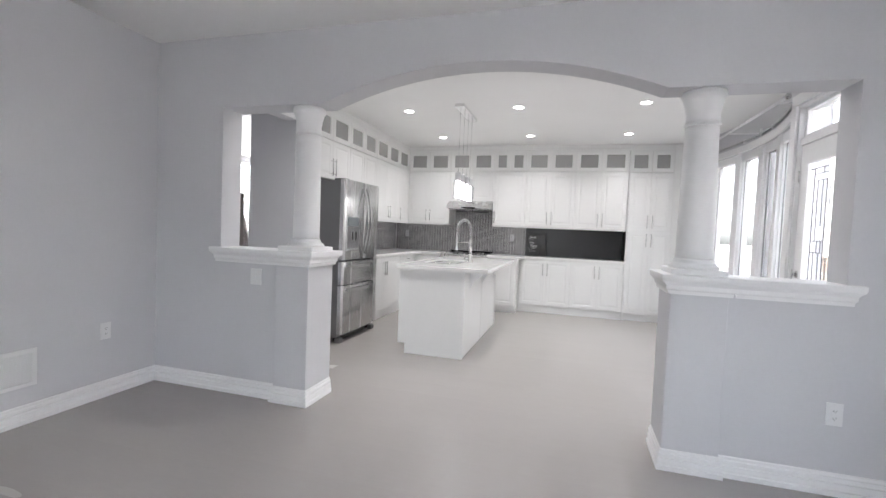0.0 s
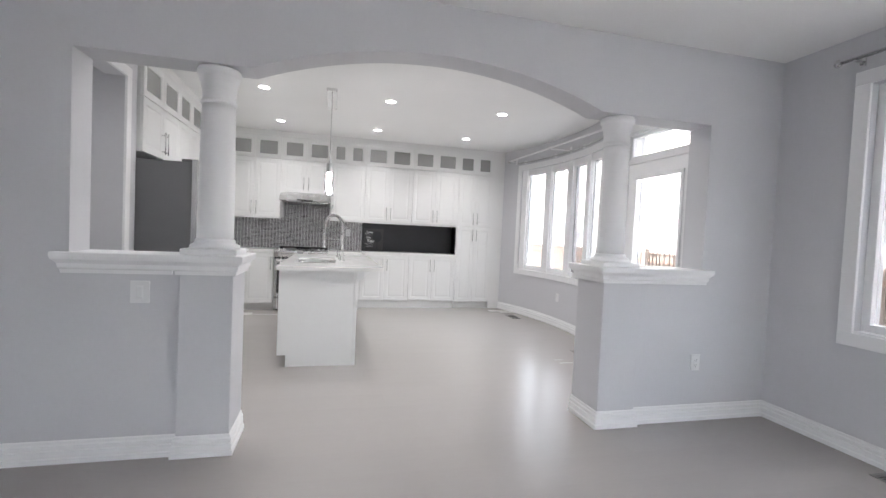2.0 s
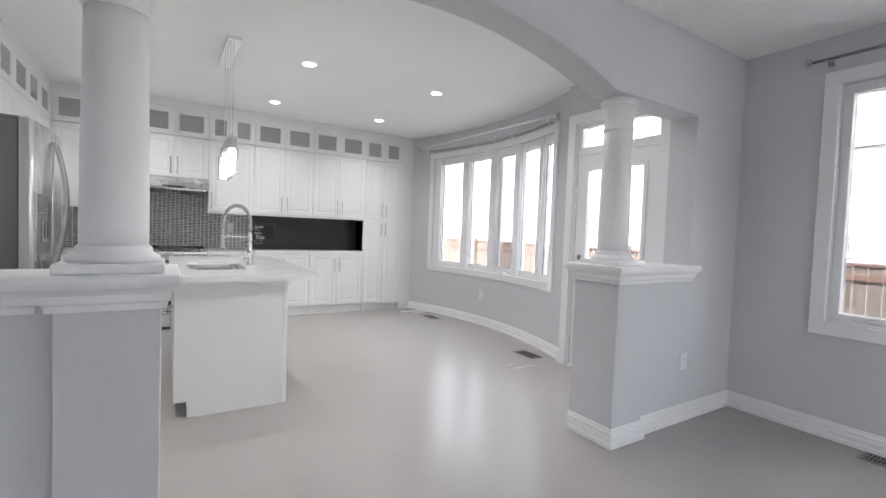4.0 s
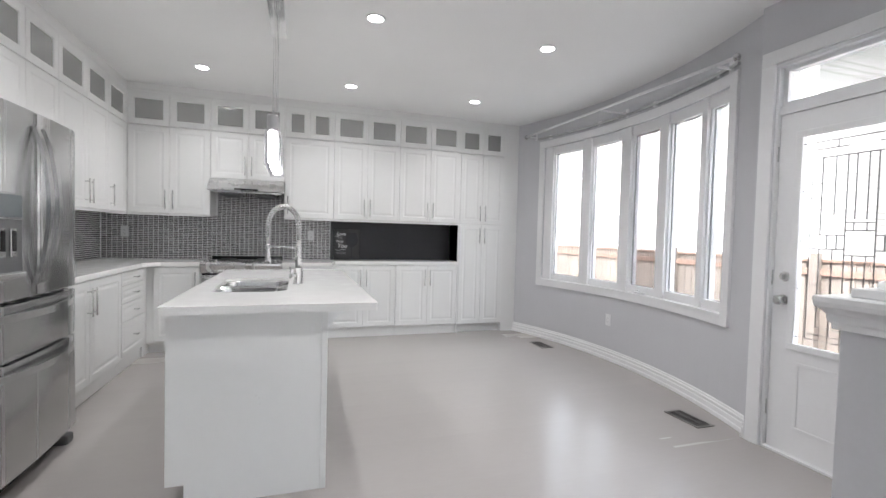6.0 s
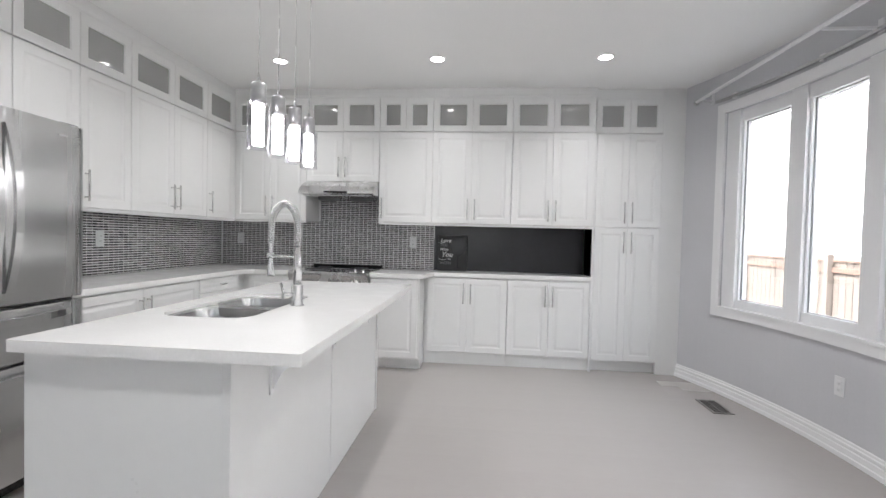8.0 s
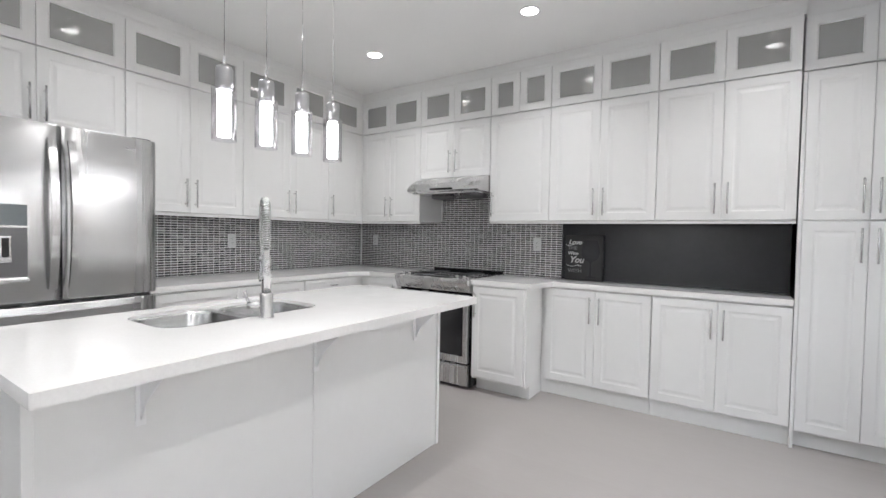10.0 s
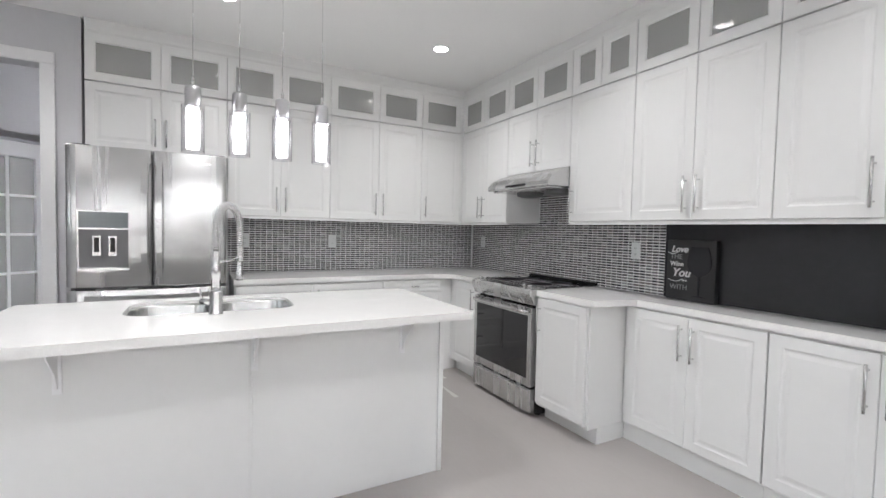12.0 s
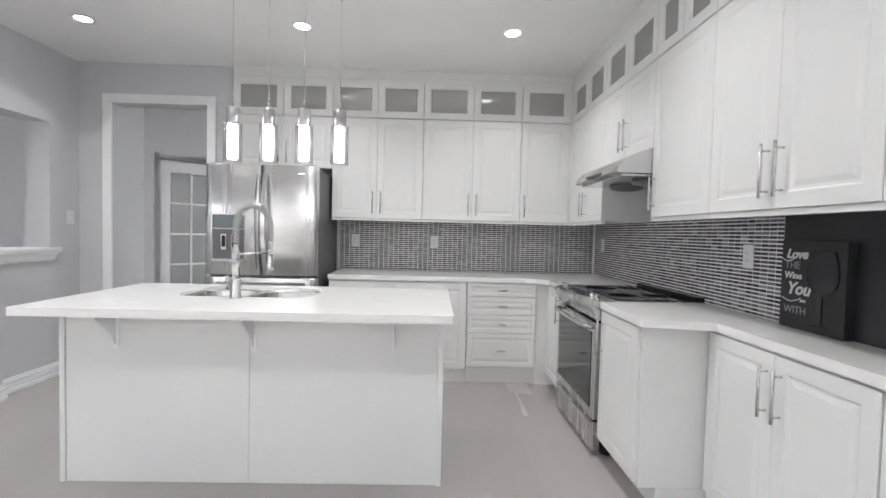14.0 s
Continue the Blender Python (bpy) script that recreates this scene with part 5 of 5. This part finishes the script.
def wall_plate(label, m, kind="outlet"):
    """A white plate in the x-z plane facing -y, centred on the origin."""
    ob = thing("wall_outlet" if kind == "outlet" else "light_switch", label, "outlet" if kind == "outlet" else "switch", "wall plates", m)
    w = {"outlet": 0.074, "single": 0.074, "wide": 0.092}[kind]
    part("plate", boxes((-w / 2, -0.006, -0.059, w / 2, 0.0, 0.059), bevel=0.002), M_PLASTIC, ob)
    for cx in (0.0,):
        part("insert", boxes((cx - 0.0165, -0.0085, -0.034, cx + 0.0165, -0.0055, 0.034), bevel=0.001), M_PLASTIC, ob)
        if kind == "outlet":
            for z in (-0.019, 0.019):
                part("socket_slots", boxes((cx - 0.007, -0.0092, z - 0.005, cx - 0.0052, -0.0086, z + 0.004), (cx + 0.0052, -0.0092, z - 0.004, cx + 0.007, -0.0086, z + 0.004),
                                           (cx - 0.002, -0.0092, z - 0.010, cx + 0.002, -0.0086, z - 0.0065)), M_SLOT, ob)
        else:
            part("rocker", boxes((cx - 0.013, -0.012, -0.029, cx + 0.013, -0.0086, 0.029), bevel=0.0015), M_PLASTIC, ob)
    return ob


TILE_FACE = 0.0075
wall_plate("white outlet plate set in the mosaic backsplash", pose(-2.935, KIT_BACK - TILE_FACE, 1.205))
wall_plate("white outlet plate set in the mosaic backsplash", pose(-1.003, KIT_BACK - TILE_FACE, 1.205))
wall_plate("white outlet plate set in the mosaic backsplash", pose(KIT_L + TILE_FACE, 6.005, 1.195, 0, 0, 90))
wall_plate("white outlet plate set in the mosaic backsplash", pose(KIT_L + TILE_FACE, 5.235, 1.195, 0, 0, 90))
wall_plate("white rocker switch plate on the knee wall", pose(-2.212, WALL_F, 0.886), "wide")
wall_plate("white outlet plate on the knee wall", pose(1.327, WALL_F, 0.42))
wall_plate("white outlet plate on the living room wall", pose(LIV_L, 2.235, 0.47, 0, 0, 90))
wall_plate("white rocker switch plate beside the hall doorway", pose(-2.74, WALL_B, 1.345, 0, 0, 180), "single")
ax, ay = arc(2.2)
wall_plate("white outlet plate under the bow window", pose(ax, ay, 0.415, 0, 0, -90 + 2.2))

gv = thing("return_grille", "white slatted return air grille low on the living room wall", "vent", m=pose(LIV_L, 1.615, 0.34, 0, 0, 90))
part("frame", boxes((-0.20, -0.008, -0.115, 0.20, 0, -0.09), (-0.20, -0.008, 0.09, 0.20, 0, 0.115), (-0.20, -0.008, -0.09, -0.175, 0, 0.09), (0.175, -0.008, -0.09, 0.20, 0, 0.09), bevel=0.002), M_PLASTIC, gv)
part("backing", boxes((-0.176, -0.0015, -0.091, 0.176, -0.0005, 0.091)), M_DARKSIDE, gv)
for k in range(15):
    z = -0.083 + k * 0.0119
    bm = bmesh.new()
    extrude_outline(bm, [(-0.002, z + 0.006), (-0.0075, z - 0.002), (-0.0065, z - 0.004), (-0.002, z + 0.0035)], "x", -0.175, 0.175)
    part("slat", bm, M_PLASTIC, gv)

first_vent = None
for vx, vy, turn in ((1.497, 4.36, 90), (1.565, 6.49, 90), (1.85, 1.665, 90)):
    if first_vent is None:
        first_vent = thing("floor_vent", "brown metal floor register set in the grey planks", "vent", "floor registers", pose(vx, vy, 0, 0, 0, turn))
        part("frame", boxes((-0.145, -0.075, 0.0, 0.145, -0.057, 0.006), (-0.145, 0.057, 0.0, 0.145, 0.075, 0.006), (-0.145, -0.057, 0.0, -0.125, 0.057, 0.006), (0.125, -0.057, 0.0, 0.145, 0.057, 0.006), bevel=0.0015), M_VENT, first_vent)
        part("pan", boxes((-0.126, -0.058, 0.0005, 0.126, 0.058, 0.0015)), M_BLACK, first_vent)
        for k in range(14):
            x = -0.117 + k * 0.018
            part("louvre", boxes((x - 0.003, -0.057, 0.0016, x + 0.003, 0.057, 0.0052)), M_VENT, first_vent)
        part("louvre_bar", boxes((-0.125, -0.004, 0.0053, 0.125, 0.004, 0.0062)), M_VENT, first_vent)
    else:
        copy_thing(first_vent, pose(vx, vy, 0, 0, 0, turn))

# ---- word sign in the niche ----
sg = thing("word_sign", "black box sign with white wine lettering standing in the niche", "sign", m=pose(-0.732, 7.546, CT + 0.001))
part("board", boxes((0, 0, 0, 0.31, 0.04, 0.375), bevel=0.003), M_SIGN, sg)
gs = bmesh.new()
bowl_half = [(0.052, 0.335), (0.066, 0.290), (0.074, 0.250), (0.072, 0.215), (0.060, 0.188), (0.040, 0.170), (0.016, 0.160), (0.005, 0.150), (0.0045, 0.040), (0.045, 0.030)]
extrude_outline(gs, [(0.212 - u, v) for u, v in bowl_half] + [(0.212 + u, v) for u, v in bowl_half[::-1]], "y", -0.006, -0.0005)
part("glass_silhouette", gs, M_PANELGLASS, sg, "dark wine glass silhouette")


def lettering(text, size, x, z, mat, parent, shear=0.0, bold=0.0):
    cu = bpy.data.curves.new("lettering", "FONT")
    cu.body, cu.size, cu.extrude, cu.shear, cu.offset = text, size, 0.001, shear, bold
    tmp = bpy.data.objects.new("tmp", cu)
    data = bpy.data.meshes.new_from_object(tmp)
    bpy.data.objects.remove(tmp)
    data.materials.append(mat)
    ob = new("lettering", data)
    ob.parent = parent
    ob.matrix_basis = pose(x, -0.0018, z, 90, 0, 0)
    return ob


for text, size, x, z, mat, shear, bold in (("Love", 0.055, 0.028, 0.300, M_LETTER, 0.3, 0.0016), ("THE", 0.044, 0.022, 0.256, M_GREYLETTER, 0, 0), ("Wine", 0.040, 0.022, 0.213, M_LETTER, 0.1, 0.001),
                                            ("You", 0.072, 0.036, 0.148, M_LETTER, 0.3, 0.0020), ("are", 0.022, 0.108, 0.118, M_LETTER, 0.1, 0.0004), ("WITH", 0.044, 0.026, 0.066, M_GREYLETTER, 0, 0)):
    lettering(text, size, x, z, mat, sg, shear, bold)
for k, (mx, mz, w, h) in enumerate(((0.040, 0.297, 0.034, 0.010), (0.062, 0.128, 0.050, 0.013))):
    curl = [(mx - w + 2 * w * q / 16, -0.0022, mz - h * math.sin(math.pi * q / 16) + (0.4 * h if q > 8 else 0) * (q - 8) / 8) for q in range(17)]
    part("swash", pipe(bmesh.new(), curl, 0.0022, 6), M_LETTER, sg, "white curled swash under the lettering")
# ---- hall: glazed door in the slanting wall, dark stair rail ----
fd = thing("door_hall", "white hall door glazed with small panes", "door", m=DIAG @ pose(0.16, 0.075, 0))
fd["kind"] = "structure"
W, Hh = 0.82, 1.97
part("stiles", boxes((0.002, 0, 0.01, 0.11, 0.035, Hh), (W - 0.11, 0, 0.01, W - 0.002, 0.035, Hh), (0.11, 0, Hh - 0.12, W - 0.11, 0.035, Hh), (0.11, 0, 0.01, W - 0.11, 0.035, 0.24)), M_TRIM, fd)
mt = bmesh.new()
for k in range(1, 3):
    x = 0.11 + (W - 0.22) * k / 3
    box(mt, x - 0.011, 0.004, 0.24, x + 0.011, 0.031, Hh - 0.12)
for k in range(1, 5):
    z = 0.24 + (Hh - 0.36) * k / 5
    box(mt, 0.11, 0.0045, z - 0.011, W - 0.11, 0.0305, z + 0.011)
part("muntin_grid", mt, M_TRIM, fd)
for i in range(3):
    for j in range(5):
        x0, z0 = 0.11 + (W - 0.22) * i / 3, 0.24 + (Hh - 0.36) * j / 5
        part("pane", boxes((x0 + 0.011, 0.015, z0 + 0.011, x0 + (W - 0.22) / 3 - 0.011, 0.019, z0 + (Hh - 0.36) / 5 - 0.011)), M_CABGLASS, fd)
sr = thing("stair_rail", "dark stained wooden stair railing with turned balusters", "railing")
part("handrail", tube(bmesh.new(), (-4.1, 4.6, 1.5), (-5.6, 6.6, 0.95), 0.035, 12), M_DARKWOOD, sr)
part("newel", boxes((-5.66, 6.56, 0.0, -5.56, 6.66, 1.15), bevel=0.008), M_DARKWOOD, sr)
part("newel", boxes((-4.15, 4.55, 0.0, -4.05, 4.65, 1.65), bevel=0.008), M_DARKWOOD, sr)
for k in range(1, 13):
    t = k / 13
    x, y, z = -4.1 - 1.5 * t, 4.6 + 2.0 * t, 1.47 - 0.55 * t
    part("baluster", lathe(bmesh.new(), x, y, [(0.018, 0.0), (0.018, 0.12), (0.011, 0.2), (0.016, 0.45), (0.011, z - 0.05), (0.011, z)], 8), M_DARKWOOD, sr)

# Oversized to brighten the hall; the one at 4.3 is an unseen addition.
for wy in (4.3, 6.5):
    hw = thing("window_hall", "white hall window with slim glazing bars, oversized to brighten the hall", "window")
    hw["kind"] = "structure"
    part("window_frame", boxes((-6.95, wy, 0.3, -6.87, wy + 0.07, 2.6), (-6.95, wy + 2.03, 0.3, -6.87, wy + 2.1, 2.6), (-6.95, wy + 0.07, 0.3, -6.87, wy + 2.03, 0.37), (-6.95, wy + 0.07, 2.53, -6.87, wy + 2.03, 2.6)), M_TRIM, hw)
    for k in (1, 2, 3):
        part("glazing_bar", boxes((-6.93, wy + 0.07 + 0.49 * k - 0.03, 0.37, -6.89, wy + 0.07 + 0.49 * k + 0.03, 2.53)), M_TRIM, hw)
    pn = part("pane", boxes((-6.914, wy + 0.06, 0.36, -6.908, wy + 2.04, 2.54)), M_GLASS, hw)
    pn.visible_shadow = False

# ---- garden and neighbours ----
fence = thing("fence", "natural wood board fence along the garden", "fence")
BOARD = mesh_of("board", boxes((-0.012, -0.068, -0.54, 0.012, 0.068, 1.02), bevel=0.003), M_FENCE)
for k in range(150):
    same_part("board", BOARD, fence, pose(5.6, -6.0 + k * 0.145, random.uniform(-0.004, 0.004), 0, 0, random.uniform(-1.5, 1.5)))
part("rail", boxes((5.56, -6.07, 1.02, 5.66, 15.7, 1.06), bevel=0.003), M_FENCE_RAIL, fence)
part("rail", boxes((5.55, -6.07, 0.84, 5.586, 15.7, 0.92)), M_FENCE_RAIL, fence)
part("rail", boxes((5.55, -6.07, -0.3, 5.586, 15.7, -0.22)), M_FENCE, fence)
POST = mesh_of("post", boxes((-0.05, -0.05, -0.55, 0.05, 0.05, 1.14), bevel=0.006), M_FENCE)
for k in range(10):
    same_part("post", POST, fence, pose(5.53, -5.9 + k * 2.4, 0))


def house(label, x, y0, y1, eave, openings):
    h = thing("house", label, "house")
    part("wall", boxes((x, y0, -0.55, x + 8, y1, eave)), M_BRICK, h)
    rf = bmesh.new()
    extrude_outline(rf, [(x - 0.5, eave - 0.05), (x + 4, eave + 2.6), (x + 8.5, eave - 0.05), (x + 8.5, eave + 0.12), (x + 4, eave + 2.8), (x - 0.5, eave + 0.12)], "y", y0 - 0.4, y1 + 0.4)
    part("roof", rf, M_ROOF, h)
    gable = bmesh.new()
    extrude_outline(gable, [(x, eave - 0.002), (x + 8, eave - 0.002), (x + 4, eave + 2.5)], "y", y0 + 0.01, y1 - 0.01)
    part("gable", gable, M_BRICK, h)
    part("soffit", boxes((x - 0.5, y0 - 0.4, eave - 0.10, x - 0.002, y1 + 0.4, eave - 0.06)), M_TRIM, h)
    part("gutter", boxes((x - 0.6, y0 - 0.4, eave - 0.02, x - 0.5, y1 + 0.4, eave + 0.1)), M_TRIM, h)
    for wy, wz, ww, wh in openings:
        wf = part("window", boxes((x - 0.05, wy - ww / 2, wz, x - 0.001, wy - ww / 2 + 0.07, wz + wh), (x - 0.05, wy + ww / 2 - 0.07, wz, x - 0.001, wy + ww / 2, wz + wh),
                                  (x - 0.05, wy - ww / 2 + 0.07, wz, x - 0.001, wy + ww / 2 - 0.07, wz + 0.07), (x - 0.05, wy - ww / 2 + 0.07, wz + wh - 0.07, x - 0.001, wy + ww / 2 - 0.07, wz + wh),
                                  (x - 0.045, wy - 0.025, wz + 0.07, x - 0.002, wy + 0.025, wz + wh - 0.07)), M_TRIM, h)
        part("pane", boxes((x - 0.02, wy - ww / 2 + 0.06, wz + 0.06, x - 0.0005, wy + ww / 2 - 0.06, wz + wh - 0.06)), M_HOUSEPANE, wf)
    return h


house("pale brick neighbouring house with white framed windows", 10.0, 9.0, 24.0, 5.6, ((15.7, 1.0, 1.0, 1.2), (17.8, 3.7, 0.9, 1.3), (18.5, 1.0, 0.9, 1.25), (20.4, 1.3, 0.9, 1.1), (20.7, 3.9, 0.8, 1.0)))
house("pale brick neighbouring house behind the living room fence", 9.5, -10.0, 7.2, 6.0, ((4.5, 2.36, 0.9, 0.55), (4.4, 1.06, 0.9, 0.52), (1.5, 2.36, 0.9, 0.55), (1.5, 1.06, 0.9, 0.52)))
part("stone_band", boxes((9.42, -10.0, 3.18, 9.499, 7.2, 3.36), bevel=0.01), M_TRIM, bpy.data.objects["house.001"])

# ---- mosaic backsplash ----
structure("backsplash_west", boxes((KIT_L + 0.0005, 5.08, CT + 0.001, KIT_L + 0.004, KIT_BACK - 0.0045, UZ0 + 0.02)), M_GROUT, "pale grout bed of the mosaic backsplash", "backsplash")
back_bed = structure("backsplash_north", boxes((KIT_L + 0.0005, KIT_BACK - 0.004, CT + 0.001, -0.779, KIT_BACK - 0.0005, UZ0 + 0.02), (-2.045, KIT_BACK - 0.004, UZ0 + 0.0205, -1.303, KIT_BACK - 0.0005, 1.70)),
                     M_GROUT, "mosaic backsplash of slim dark glass and stone tiles", "backsplash")
structure("trim", boxes((-0.7785, KIT_BACK - 0.013, CT + 0.002, -0.7755, KIT_BACK - 0.0005, UZ0)), M_STEEL_H, "thin metal edge strip beside the mosaic tiles", "trim")
TP, TH, TW, TT = 0.048, 0.01985, 0.0430, 0.0140
CUT = 0.0010


def tile_shape(w, h, d0, d1):
    """A tile in the x-z plane, its face towards -y, with a small chamfer."""
    c = CUT
    v = [(-w / 2, -d0, -h / 2), (w / 2, -d0, -h / 2), (w / 2, -d0, h / 2), (-w / 2, -d0, h / 2),
         (-w / 2 + c, -d1, -h / 2 + c), (w / 2 - c, -d1, -h / 2 + c), (w / 2 - c, -d1, h / 2 - c), (-w / 2 + c, -d1, h / 2 - c)]
    f = [(4, 5, 6, 7), (0, 1, 5, 4), (1, 2, 6, 5), (2, 3, 7, 6), (3, 0, 4, 7)]
    return v, f


tv, tf = tile_shape(TW, TT, 0.003, 0.0068)
tile_data = bpy.data.meshes.new("tile")
tile_data.from_pydata(tv, [], tf)
tile_data.materials.append(M_TILE)


def tile_field(parent, spots):
    vs, fs = [], []
    for m in spots:
        n = len(vs)
        vs += [tuple(m @ Vector(p)) for p in tv]
        fs += [tuple(n + i for i in f) for f in tf]
    data = bpy.data.meshes.new("tiles")
    data.from_pydata(vs, [], fs)
    data.materials.append(M_TILES)
    ob = new("tiles", data)
    ob.parent = parent
    ob["kind"] = "stuff"
    return ob


rows_low = [CT + 0.0105 + k * TH for k in range(25)]
west = [pose(KIT_L, 5.105 + i * TP, z, 0, 0, 90) for i in range(52) for z in rows_low]
tile_field(bpy.data.objects["backsplash_west"], west)
north, near = [], []
for i in range(49):
    x = -0.803 - i * 0.0484
    for z in rows_low:
        (near if i < 9 else north).append(pose(x, KIT_BACK, z))
for i in range(15):
    for k in range(14):
        north.append(pose(-1.336 - i * TP, KIT_BACK, rows_low[-1] + (k + 1) * TH))
tile_field(back_bed, north)
for m in near:
    same_part("tile", tile_data, back_bed, m)

# ---- floor planks ----
floor = tagged(bpy.data.objects["floor_base"], "smooth grey oak plank floor with tight joints", "floor", kind="structure")
PW = 0.127


def plank_shape(x0, x1, y0, y1):
    """A plank laid tight against its neighbours."""
    v = [(px, py, z) for z in (-0.012, 0.0) for px, py in ((x0, y0), (x1, y0), (x1, y1), (x0, y1))]
    return v, [(4, 5, 6, 7)] + [(k, (k + 1) % 4, 4 + (k + 1) % 4, 4 + k) for k in range(4)]


plank_meshes = {}
rest_v, rest_f = [], []
rng = random.Random(7)
row = 0
y = LIV_BACK
while y < 8.9:
    x = -6.9 - rng.uniform(0, 1.0)
    while x < 1.97:
        length = rng.choice((0.75, 0.95, 1.2, 1.45))
        x1 = min(x + length, 1.98)
        if x1 - x > 0.05 and (x1 > -3.4 or y > 1.1):
            if -2.6 < x + length / 2 < 1.6 and 0.3 < y < 7.3:
                key = round(x1 - x, 3)
                if key not in plank_meshes:
                    v, f = plank_shape(0, x1 - x, 0, PW)
                    plank_meshes[key] = bpy.data.meshes.new("plank")
                    plank_meshes[key].from_pydata(v, [], f)
                    plank_meshes[key].materials.append(M_PLANK)
                same_part("plank", plank_meshes[key], floor, pose(x, y, 0))
            else:
                v, f = plank_shape(x, x1, y, y + PW)
                n = len(rest_v)
                rest_v += v
                rest_f += [tuple(n + i for i in q) for q in f]
        x = x + length
    y += PW
    row += 1
data = bpy.data.meshes.new("planks")
data.from_pydata(rest_v, [], rest_f)
data.materials.append(M_PLANKS)
rest = new("planks", data)
rest.parent = floor
rest["kind"] = "stuff"
